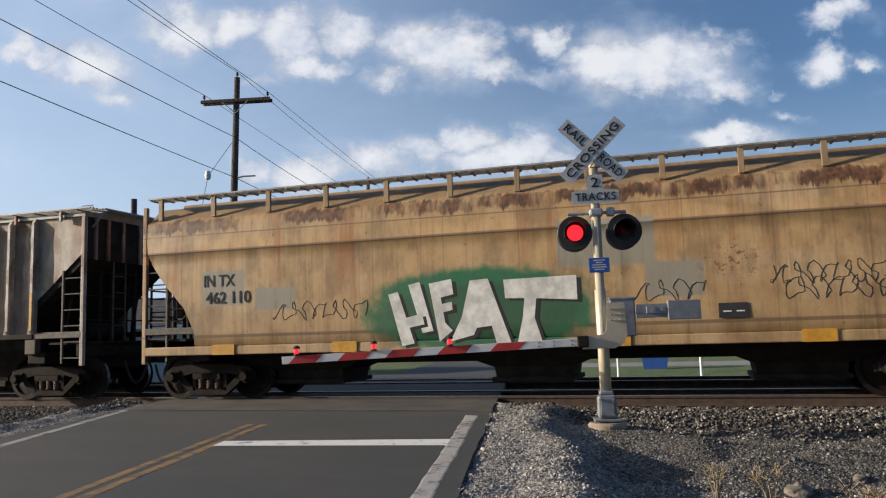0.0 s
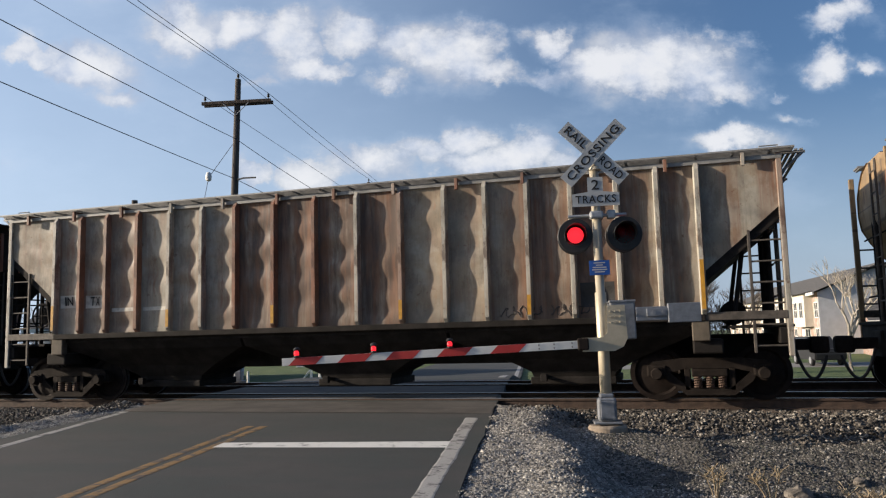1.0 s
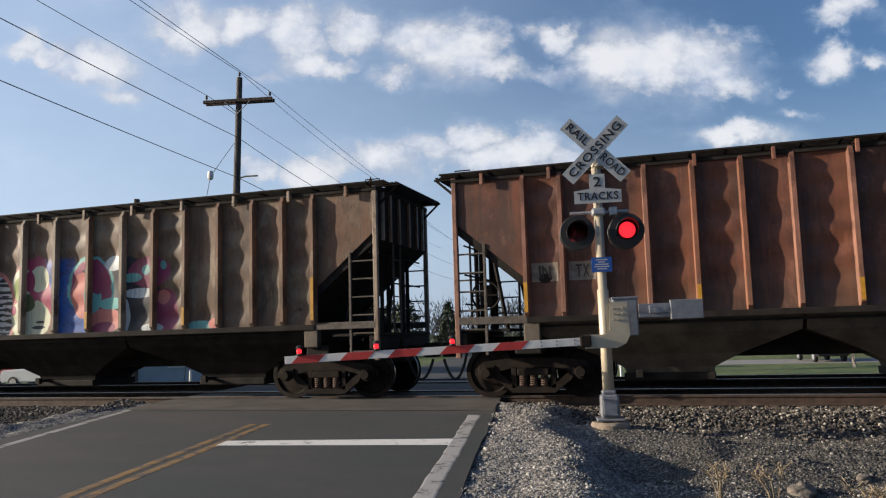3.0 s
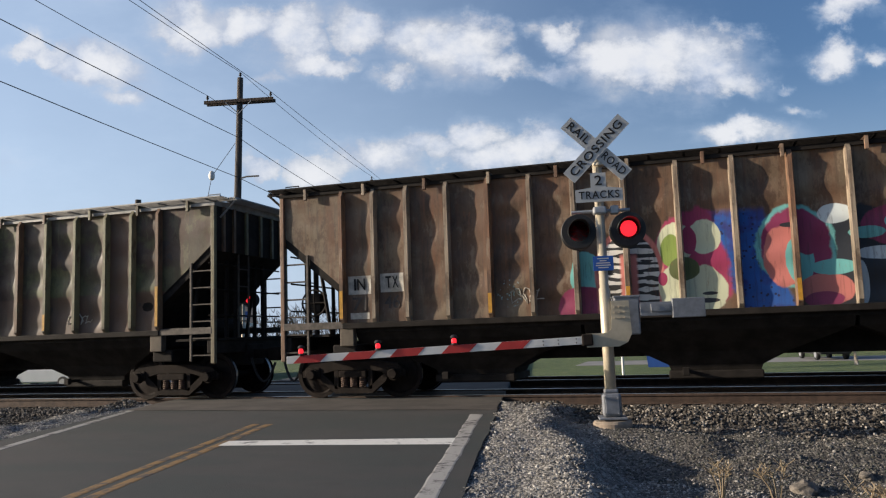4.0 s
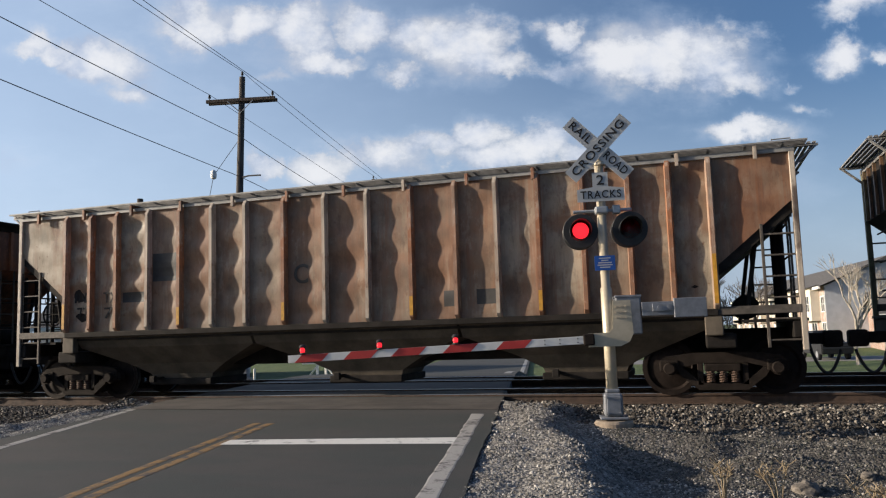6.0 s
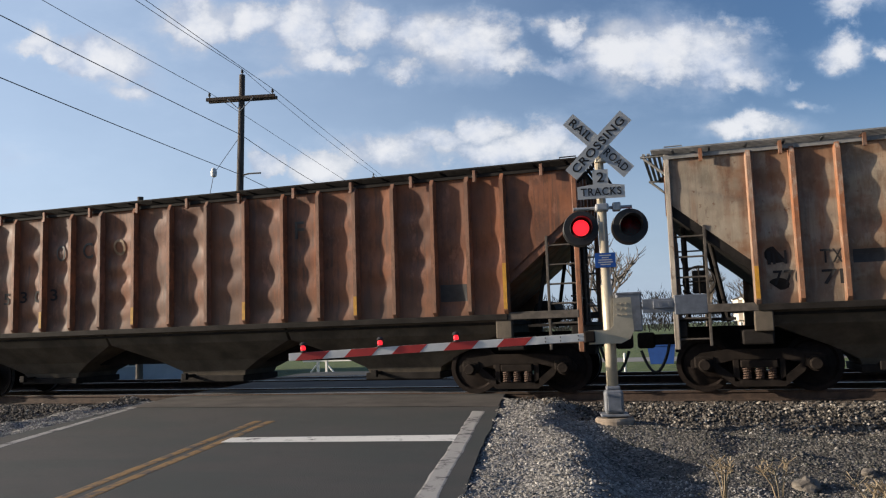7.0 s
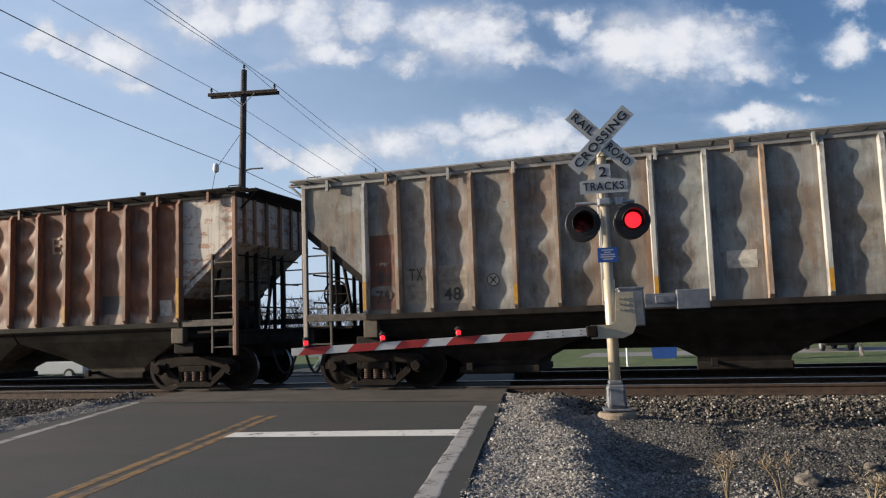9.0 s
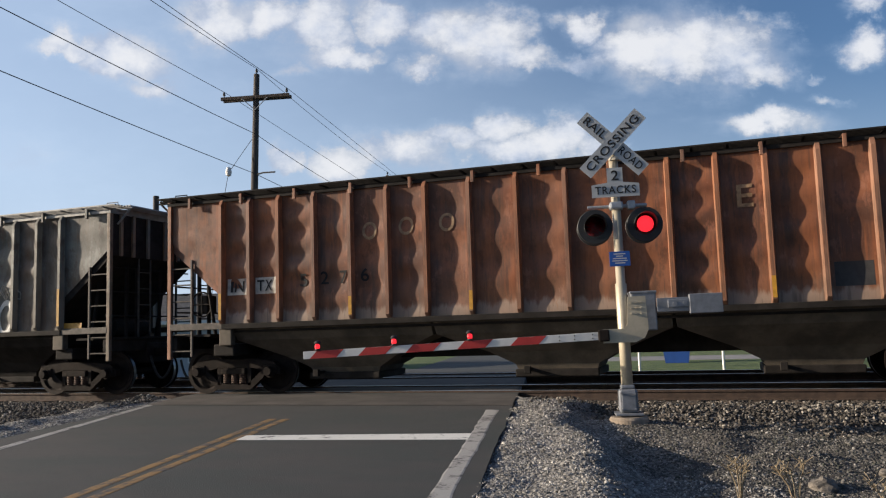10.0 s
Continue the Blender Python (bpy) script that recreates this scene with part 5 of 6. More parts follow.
# ---- the crossing signal with its gate ----
def lamp(parent, x, z, y, name="flashing_lamp", turn=0):
    m = pose(x, y, z, 0, 0, turn)
    bm = B()
    lathe(bm, [(.001, .03), (.10, .03), (.13, .01), (.255, .0), (.262, -.006), (.255, -.012), (.17, -.012), (.17, -.02), (.001, -.02)], 40, Matrix.Rotation(radians(-90), 4, "X"))
    head = part(name, bm, BLACK, parent, "round black signal head", m)
    bm = B()
    n = 28
    ra, rb = [], []
    for i in range(n + 1):
        a = math.radians(-30 + 240 * i / n)
        d = .03 + .27 * max(0, math.sin(math.radians(180) * i / n)) ** .7
        ra.append((.165 * math.cos(a), -.012, .165 * math.sin(a)))
        rb.append((.165 * math.cos(a), -.012 - d, .165 * math.sin(a) - .02 * d))
    ia = [(x0 * .95, y0, z0 * .95) for x0, y0, z0 in ra]
    ib = [(x0 * .95, y0, z0 * .95) for x0, y0, z0 in rb]
    loft(bm, [ra, rb, ib, ia, ra], close=False)
    part("hood", bm, BLACK, head, "black lamp hood")
    bm = B()
    lathe(bm, [(.001, -.045), (.08, -.04), (.135, -.028), (.15, -.016), (.15, .0)], 32, Matrix.Rotation(radians(90), 4, "X") @ Matrix.Diagonal((1, 1, -1, 1)))
    bmesh.ops.recalc_face_normals(bm, faces=bm.faces)
    smooth(part("lens", bm, LENS_DARK, head, "dark red glass lens", pose(0, -.02, 0, 180)))
    return head


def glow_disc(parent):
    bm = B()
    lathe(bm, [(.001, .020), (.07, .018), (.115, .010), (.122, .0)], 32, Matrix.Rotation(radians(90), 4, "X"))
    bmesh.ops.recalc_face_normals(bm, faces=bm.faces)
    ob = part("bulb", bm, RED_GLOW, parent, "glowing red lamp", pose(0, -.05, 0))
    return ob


def build_signal(m, gate, label):
    s = thing("crossing_signal", label, "crossing signal", m)
    bm = B()
    lathe(bm, [(.285, -.5), (.285, .03), (.26, .065), (.001, .065)], 36)
    part("foundation", bm, CONCRETE, s, "round rust-stained concrete foundation")
    bm = B()
    lathe(bm, [(.084, .06), (.084, 2.0), (.068, 2.01), (.068, 3.98), (.001, 4.0)], 24)
    smooth(part("mast", bm, ALU_PAINT, s, "silver-painted tubular mast"))
    bm = B()
    box(bm, -.20, .20, -.20, .20, .085, .12, .01)
    box(bm, -.135, .135, -.15, .13, .12, .46, .04)
    box(bm, -.11, .11, -.172, -.148, .15, .43, .02)
    for x in (-.09, .09):
        for z in (.18, .40):
            tube(bm, (x, -.19, z), (x, -.17, z), .016, n=6)
    box(bm, -.10, .10, -.10, .10, .46, .52, .02)
    part("junction_base", bm, GALV_DARK, s, "cast junction box at the mast's foot")
    # crossbuck
    cz = 4.113
    for ang, word, y in ((-45, "RAIL   ROAD", -.085), (45, "CROSSING", -.10)):
        bm = B()
        box(bm, -.61, .61, -.004, .004, -.114, .114)
        blade = part("crossbuck_blade", bm, SIGN_WHITE, s, "white crossbuck blade with black lettering", pose(0, y, cz, 0, -ang if ang > 0 else -ang, 0))
        if ang < 0:
            lettering("lettering", "RAIL", .175, LETTER_BLACK, blade, pose(-.36, -.0065, 0), .40, "black letters", 1.1)
            lettering("lettering", "ROAD", .175, LETTER_BLACK, blade, pose(.345, -.0065, 0), .42, "black letters", 1.1)
        else:
            lettering("lettering", "CROSSING", .175, LETTER_BLACK, blade, pose(0, -.0065, 0), 1.08, "black letters", 1.1)
    bm = B()
    box(bm, -.10, .10, -.08, .08, cz - .06, cz + .06, .02)
    part("bracket", bm, GALV, s)
    # plate: 2 tracks
    bm = B()
    prism(bm, [(-.35, 3.30), (.35, 3.30), (.35, 3.49), (.115, 3.52), (.115, 3.74), (-.115, 3.74), (-.115, 3.52), (-.35, 3.49)], -.094, -.087)
    plate = part("track_count_sign", bm, SIGN_WHITE, s, "white plate reading 2 TRACKS")
    lettering("lettering", "2", .21, LETTER_BLACK, plate, pose(0, -.097, 3.615), .11, "black letters")
    lettering("lettering", "TRACKS", .165, LETTER_BLACK, plate, pose(0, -.097, 3.40), .60, "black letters", 1.15)
    bm = B()
    lathe(bm, [(.001, .10), (.07, .095), (.11, .06), (.125, 0), (.001, 0)], 24, Matrix.Translation((0.02, -.02, 3.86)) @ Matrix.Scale(.75, 4))
    part("bell", bm, ALU_PAINT, s, "round warning bell")
    # lamp arm
    bm = B()
    tube(bm, (-.42, .02, 3.17), (.45, .02, 3.17), .026, n=12)
    for x in (-.33, .40):
        path_tube(bm, [(x, .02, 3.17), (x, .04, 3.05), (x, .0, 2.92)], .024, 8)
    box(bm, -.10, .10, -.10, .10, 3.11, 3.23, .03)
    box(bm, .16, .28, -.06, .08, 3.11, 3.24, .02)
    part("lamp_arm", bm, GALV, s, "crossarm with junction fittings")
    heads = [lamp(s, x, 2.87, -.05) for x in (-.33, .40)]
    for x in (-.33, .40):
        back = lamp(s, x, 2.87, .22, "flashing_lamp", 180)
        if not gate:
            glow_disc(back)
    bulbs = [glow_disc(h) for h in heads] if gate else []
    # blue emergency notice
    bm = B()
    box(bm, -.15, .15, -.092, -.086, 2.26, 2.48, .004)
    blue = part("notice", bm, SIGN_BLUE, s, "small blue notice with white lines")
    for i, w in enumerate((.17, .10, .20, .22, .15)):
        bm = B()
        box(bm, -w / 2, w / 2, -.0945, -.0925, 2.435 - .034 * i, 2.45 - .034 * i)
        part("line", bm, LETTER_WHITE, blue)
    if not gate:
        return s, bulbs
    # gate machine, its side arms and counterweights
    bm = B()
    box(bm, .11, .47, -.20, .22, 1.30, 1.86, .02)
    box(bm, .10, .48, -.21, .23, 1.84, 1.875, .008)
    part("gate_machine", bm, GALV_DARK, s, "galvanised gate machine box")
    bm = B()
    prism(bm, [(-.32, 1.14), (.14, 1.14), (.27, 1.20), (.33, 1.32), (.31, 1.80), (.06, 1.80), (.04, 1.40), (-.02, 1.34), (-.32, 1.34)], -.27, -.245)
    for z in (1.55, 1.63, 1.71):
        for x in (.10, .17, .24):
            tube(bm, (x, -.29, z), (x, -.27, z), .012, n=6)
    part("gate_bracket", bm, ALU_PAINT, s, "curved silver bracket that holds the gate arm")
    bm = B()
    box(bm, .47, 1.30, -.26, -.235, 1.56, 1.76, .006)
    box(bm, .62, .98, -.29, -.262, 1.62, 1.73, .006)
    for x in (.72, .86):
        lathe(bm, [(.001, -.02), (.03, -.02), (.03, .0)], 12, Matrix.Translation((x, -.30, 1.675)) @ Matrix.Rotation(radians(90), 4, "X"))
    part("counterweight_arm", bm, GALV_DARK, s, "steel counterweight arm")
    bm = B()
    box(bm, .92, 1.38, -.30, -.21, 1.52, 1.80, .01)
    part("counterweight", bm, GALV_DARK, s, "square counterweight plate")
    # gate arm
    z0, slope = 1.245, math.degrees(math.atan2(-.13, 4.5))
    arm = part("gate_arm", box(B(), -4.50, -.0, -.012, .012, -.055, .06, .004), GATE_WHITE, s, "white gate arm with slanted red bands", pose(-.33, -.26, z0, 0, slope, 0))
    stripes = [(a - .21 - 4.56, a + .21 - 4.56) for a in (.43, 1.19, 1.92, 2.70, 3.49)]
    for a, b in stripes:
        bm = B()
        prism(bm, [(a - .06, -.0545), (b - .06, -.0545), (b + .06, .0595), (a + .06, .0595)], -.0155, -.0125)
        part("red_band", bm, GATE_RED, arm, "red reflective band")
    for x in (-.62, -.40, -.14):
        for z in (-.025, .03):
            part("bolt", tube(B(), (x, -.022, z), (x, -.012, z), .010, n=6), TRUCK, arm)
    bm = B()
    box(bm, -.06, .10, -.06, .06, -.08, .09, .02)
    part("clamp", bm, TRUCK, arm, "mounting bolts and clamp")
    for x in (-4.27, -3.08, -1.93):
        l = part("arm_lamp", lathe(B(), [(.001, 0), (.05, .0), (.055, .012), (.04, .02), (.038, .03), (.001, .03)], 18, Matrix.Translation((x, 0, .06))), BLACK, arm, "gate arm lamp")
        bm = B()
        lathe(bm, [(.034, .0), (.040, .02), (.038, .055), (.024, .07), (.001, .075)], 18, Matrix.Translation((x, -.012, .092)))
        part("lamp_cap", lathe(B(), [(.05, 0), (.055, .02), (.03, .045), (.001, .05)], 18, Matrix.Translation((x, .012, .165))), BLACK, l)
        part("lens", bm, RED_GLOW, l, "glowing red lens")
    return s, bulbs


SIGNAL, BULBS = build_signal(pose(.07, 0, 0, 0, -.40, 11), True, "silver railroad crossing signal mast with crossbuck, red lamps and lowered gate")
build_signal(pose(-13.95, 12.5, -.06, 0, 0, 191), False, "silver crossing signal mast across the tracks with lit red lamps")


# ---- stones ----
def stones():
    rnd = np.random.RandomState(4)
    pts, sizes = [], []
    for _ in range(26000):
        x, y = rnd.uniform(-19, 10), rnd.uniform(0.1, 2.78)
        u = x - road_x(y, 0)
        if -7.4 < u < 0.5 or rnd.rand() > sm(0.0, 0.9, y - 0.25 * noise.noise((x, y, 0)) + (0.5 if x > 2.5 else 0)):
            continue
        if u < 1.6 and u > 0 and rnd.rand() < 0.85:
            continue
        s = rnd.uniform(.035, .09)
        pts.append((x, y, ground_z(x, y) + s * .12 + (.03 * rnd.rand() if y > 1 else 0)))
        sizes.append(s)
    for _ in range(5000):
        x, y = rnd.uniform(-19, 10), rnd.uniform(3.1, 7.2)
        u = x - road_x(y, 0)
        if -7.5 < u < 0.3:
            continue
        pts.append((x, y, ground_z(x, y) + .01))
        sizes.append(rnd.uniform(.04, .08))
    scatter("ballast", pts, sizes, BALLAST, "tan-grey crushed ballast stones along the track", 2)
    pts, sizes, dark, dark_sizes = [], [], [], []
    for _ in range(62000):
        x, y = rnd.uniform(-1.8, 6.8), -8.0 + 9.8 * rnd.rand() ** .8
        u = x - road_x(y, 0)
        if u < 0.25 or (y > 0.9 and u > 1.5):
            continue
        s = rnd.uniform(.012, .034) if rnd.rand() < .93 else rnd.uniform(.035, .06)
        far = u > 1.9 + 1.2 * noise.noise((x * .8, y * .8, 9)) + (0.6 if y < -3.4 else 0)
        (dark if far else pts).append((x, y, ground_z(x, y) + s * .1))
        (dark_sizes if far else sizes).append(s)
    scatter("gravel", dark, dark_sizes, DARK_GRAVEL, "dark gravel beyond the pale shoulder, dirt and shade in its colour", 5)
    for _ in range(9000):
        y = rnd.uniform(-5, 2.2)
        x = road_x(y, 0) - 7.05 - abs(rnd.normal(0, .35))
        pts.append((x, y, ground_z(x, y)))
        sizes.append(rnd.uniform(.012, .035))
    scatter("gravel", pts, sizes, GRAVEL, "pale grey limestone gravel on the shoulder", 3)


stones()


def boulder(x, y, s, seed):
    rnd = random.Random(seed)
    bm = B()
    bmesh.ops.create_icosphere(bm, subdivisions=3, radius=1)
    for v in bm.verts:
        v.co *= 1 + .35 * noise.noise(v.co * 1.3 + Vector((seed, 0, 0))) + .10 * noise.noise(v.co * 4)
        v.co = Vector((v.co.x * s, v.co.y * s * .8, v.co.z * s * .6))
    ob = part("rock", bm, DARK_ROCK)
    ob.matrix_basis = pose(x, y, ground_z(x, y) + s * .15, 0, 0, rnd.uniform(0, 360))
    return tagged(ob, "rough grey limestone rock on the gravel", "rock", "rocks on the shoulder")


boulder(2.25, -3.2, .15, 1)
boulder(3.75, -.55, .16, 2)
boulder(2.95, -2.35, .09, 3)
boulder(3.3, -2.7, .07, 4)


def weed(x, y, h, seed):
    rnd = random.Random(seed)
    bm = B()
    for _ in range(6):
        a, l = rnd.uniform(0, 6.28), rnd.uniform(.04, .16)
        p = [(0, 0, -.02), (l * .4 * math.cos(a), l * .4 * math.sin(a), h * .5), (l * math.cos(a), l * math.sin(a), h * rnd.uniform(.7, 1.0))]
        path_tube(bm, p, .006, 4)
        for _ in range(6):
            b = rnd.uniform(0, 6.28)
            k = rnd.uniform(.4, 1)
            q = Vector(p[1]).lerp(Vector(p[2]), k)
            path_tube(bm, [q, q + Vector((.08 * math.cos(b), .08 * math.sin(b), rnd.uniform(.03, .09)))], .004, 4)
    ob = part("weed", bm, TWIG)
    ob.matrix_basis = pose(x, y, ground_z(x, y))
    return tagged(ob, "dry leafless weed growing in the gravel", "weed", "dry weeds")


for i, (x, y, h) in enumerate([(1.45, -4.35, .48), (1.90, -4.45, .46), (2.6, -4.4, .26), (2.75, -4.55, .3), (2.95, -4.2, .22), (3.3, -4.1, .25)]):
    weed(x, y, h, i)


# ---- utility poles and wires ----
def wire_pts(a, b, sag, n=24):
    a, b = Vector(a), Vector(b)
    return [a.lerp(b, i / n) - Vector((0, 0, sag * 4 * (i / n) * (1 - i / n))) for i in range(n + 1)]


def insulator(bm, p):
    lathe(bm, [(.02, 0), (.02, .08), (.055, .09), (.06, .14), (.035, .16), (.05, .18), (.03, .24), (.001, .25)], 10, Matrix.Translation(p))


def utility_pole(x, y, ztop, lean, arm_z, label, arm=1.48, turn=12):
    base = ground_z(x, y) - .3
    p = thing("utility_pole", label, "utility pole", pose(x, y, base), "pole line along the road")
    h = ztop - base
    top = Vector((lean * h, 0, h))
    bm = B()
    path_tube(bm, [Vector((0, 0, 0)).lerp(top, k) for k in (0, .3, .6, 1)], [.19, .17, .15, .12], 14)
    part("pole", bm, POLE_WOOD, p, "tall weathered wooden pole")
    at = top * ((arm_z - base) / h)
    mm = Matrix.Translation(at) @ Matrix.Rotation(radians(turn), 4, "Z")
    bm = B()
    box(bm, -arm, arm, -.20, -.09, -.07, .07, .01, mm)
    box(bm, -arm, arm, .09, .20, -.07, .07, .01, mm)
    part("crossarm", bm, TIE_WOOD, p, "double wooden crossarm")
    bm = B()
    for s in (-1, 1):
        tube(bm, mm @ Vector((s * .55, -.2, -.05)), mm @ Vector((0, -.16, -.55)), .02, n=6)
    part("arm_brace", bm, GALV, p)
    for s in (-1, 1):
        bm = B()
        insulator(bm, mm @ Vector((s * (arm - .12), -.1, .07)))
        part("insulator", bm, BLACK, p)
    bm = B()
    insulator(bm, top)
    part("insulator", bm, BLACK, p)
    ends = [Matrix.Translation((x, y, base)) @ v for v in (top + Vector((0, 0, .25)), mm @ Vector((-(arm - .12), -.1, .32)), mm @ Vector((arm - .12, -.1, .32)), top * .811, top * .687)]
    return p, ends


DX, DY = -2.9, 22.0
POLE, E1 = utility_pole(-16.62, 16.0, 12.35, .030, 11.33, "tall weathered wooden utility pole with a crossarm behind the train")
P2, E2 = utility_pole(-16.62 + DX - .35, 16 + DY, 12.25, .02, 11.3, "weathered wooden utility pole farther along the road")
P0, _ = utility_pole(-16.62 - 2 * DX, 16 - 2 * DY, 12.35, .03, 11.33, "weathered wooden utility pole beside the road")
E0 = [e + Vector((-2 * DX, -2 * DY, up)) for e, up in zip(E1, (0, 0, 0, 0, 0))]
SAG = (.55, .42, .30, .37, .21)
far = [e + Vector((DX * 1.6, DY * 1.6, -.5)) for e in E2]
for i, name in enumerate(("top wire", "left wire", "right wire", "cable", "low cable")):
    bm = B()
    r = .011 if i < 3 else .014
    path_tube(bm, wire_pts(E0[i], E1[i], SAG[i], 40), r, 5)
    path_tube(bm, wire_pts(E1[i], E2[i], (.2, .0, .0, .25, .05)[i]), r, 5)
    path_tube(bm, wire_pts(E2[i], far[i], .4), r, 5)
    tagged(part("overhead_wire", bm, WIRE), "thin dark overhead wire strung between the poles" if i < 3 else "thicker dark overhead cable on the poles", "wire", "overhead wires")
# lamp bracket, guy wire and its bright insulator on the first pole
bm = B()
path_tube(bm, [(.25, 0, 9.22), (.8, -.2, 9.24), (1.45, -.35, 9.18)], .035, 6)
part("bracket_arm", bm, BLACK, POLE, "dark bracket arm")
bm = B()
path_tube(bm, [(.28, 0, 10.9), (-.2, -.25, 10.1), (-.62, -.55, 9.3), (-.95, -.8, 7.0), (-1.3, -1.4, .3)], .012, 5)
part("guy_wire", bm, WIRE, POLE, "sagging guy wire")
bm = B()
lathe(bm, [(.03, 0), (.11, .05), (.13, .2), (.10, .35), (.03, .40)], 14, Matrix.Translation((-.62, -.55, 9.15)))
part("street_light", bm, TRIM_WHITE, POLE, "pale lamp housing on the pole")


# ---- beyond the tracks ----
def far_pole(x, y, h):
    p = thing("utility_pole", "distant thin utility pole with a small crossarm", "utility pole", pose(x, y, ground_z(x, y) - .2), "distant poles")
    part("pole", tube(B(), (0, 0, 0), (-.2, 0, h), .12, .09, 8), POLE_WOOD, p)
    part("crossarm", box(B(), -1.25, .95, -.06, .06, h - .7, h - .55), POLE_WOOD, p)


far_pole(-18.0, 58, 8.0)
far_pole(-26.6, 62, 10.5)
stub = thing('utility_pole', 'dark thick pole top behind the train', 'utility pole', pose(-23.9, 19.2, -1.0))
part('pole', tube(B(), (0, 0, 0), (0, 0, 9.3), .17, .14, 12), POLE_WOOD, stub)


def bare_tree(x, y, h, r, material, label, seed, spread=.55, depth=5):
    rnd = random.Random(seed)
    t = thing("tree", label, "tree", pose(x, y, ground_z(x, y) - .1), "bare trees")
    trunk, crown = B(), B()

    def grow(p, d, length, rad, level):
        mid = p + d * length * .5 + Vector((rnd.uniform(-1, 1), rnd.uniform(-1, 1), 0)) * length * .06
        q = p + d * length
        path_tube(trunk if level < 2 else crown, [p, mid, q], [rad, rad * .85, rad * .68], 7 if level < 2 else 4)
        if level == depth:
            return
        for _ in range(3 if level else 4):
            a = rnd.uniform(0, 6.28)
            nd = (d + Vector((math.cos(a), math.sin(a), rnd.uniform(-.1, .5))) * spread * rnd.uniform(.6, 1.4)).normalized()
            grow(p.lerp(q, rnd.uniform(.65, 1)), nd, length * rnd.uniform(.58, .8), rad * .58, level + 1)

    grow(Vector((0, 0, 0)), Vector((.03, 0, 1)), h * .32, r, 0)
    part("trunk", trunk, material, t, "trunk and main limbs")
    part("crown", crown, material, t, "leafless twigs")
    return t


bare_tree(-3.0, 29, 8.6, .24, BARK, "large bare grey-brown tree behind the tracks", 3, .6)
bare_tree(9.0, 33, 6.6, .13, PALE_BARK, "small pale bare tree on the lawn", 8, .45)
bare_tree(2.2, 76, 11, .25, BARK, "broad bare brown tree by the houses", 5, .55, 6)
bare_tree(6.8, 74, 9, .2, BARK, "bare brown tree by the houses", 6, .55, 5)


def conifer(x, y, h, w, seed):
    rnd = random.Random(seed)
    t = thing("tree", "dark green dense evergreen tree in the distance", "tree", pose(x, y, ground_z(x, y) - .1), "evergreen trees")
    part("trunk", tube(B(), (0, 0, 0), (0, 0, h * .8), .2, .05, 8), BARK, t)
    vs, fs = [], []
    for _ in range(1500):
        k = rnd.random() ** .7
        z = h * (.08 + .92 * (1 - k))
        rr = w * (k ** .75) * (.55 + .45 * rnd.random()) * (1 + .3 * noise.noise((z, seed, rnd.random())))
        a = rnd.uniform(0, 6.28)
        p, s = Vector((rr * math.cos(a), rr * math.sin(a), z)), rnd.uniform(.12, .32)
        n = len(vs)
        for _ in range(3):
            vs.append(p + Vector((rnd.uniform(-s, s), rnd.uniform(-s, s), rnd.uniform(-s, s))))
        fs.append((n, n + 1, n + 2))
    me = bpy.data.meshes.new("crown")
    me.from_pydata([v[:] for v in vs], [], fs)
    me.materials.append(LEAF)
    place("crown", me, t, "dense dark needles")


for i, (x, y, h, w) in enumerate([(-25.8, 61, 6.5, 2.6), (-28.5, 64, 6.0, 2.8), (-22.3, 64, 5.6, 1.7), (-31, 66, 5.5, 2.5)]):
    conifer(x, y, h, w, i)


def woods():
    """A low band of bare far trees round the horizon."""
    rnd = random.Random(11)
    vs, fs = [], []
    for _ in range(520):
        a = radians(rnd.uniform(-75, 60))
        d = rnd.uniform(130, 190)
        x, y, h, w = d * math.sin(a), d * math.cos(a), rnd.uniform(5, 9.5), rnd.uniform(2.0, 4.2)
        for _ in range(70):
            k = rnd.random()
            p = Vector((x + rnd.gauss(0, w * .5), y + rnd.gauss(0, w * .5), -.9 + h * (.1 + .9 * k)))
            q = p + Vector((rnd.uniform(-.8, .8), rnd.uniform(-.5, .5), rnd.uniform(.5, 1.5)))
            o = Vector((rnd.uniform(.06, .22), .05, 0))
            n = len(vs)
            vs += [p[:], (p + o)[:], q[:]]
            fs.append((n, n + 1, n + 2))
    me = bpy.data.meshes.new("far_woods")
    me.from_pydata(vs, [], fs)
    me.materials.append(WOODS)
    tagged(new("far_woods", me), "brown bare woods along the horizon", "woods", kind="stuff")


woods()


def window(parent, u, z, w, h, v=0.0, name="window"):
    """A window in a wall that faces -y in its parent's space."""
    bm = B()
    for a, b, c, d in ((u - w / 2 - .08, u + w / 2 + .08, z - .08, z), (u - w / 2 - .08, u + w / 2 + .08, z + h, z + h + .08), (u - w / 2 - .08, u - w / 2, z, z + h), (u + w / 2, u + w / 2 + .08, z, z + h), (u - .03, u + .03, z, z + h), (u - w / 2, u + w / 2, z + h / 2 - .03, z + h / 2 + .03)):
        box(bm, a, b, v - .06, v - .003, c, d)
    fr = part(name, bm, TRIM_WHITE, parent, "white-framed window")
    part("pane", box(B(), u - w / 2, u + w / 2, v - .03, v - .004, z, z + h), GLASS, fr)


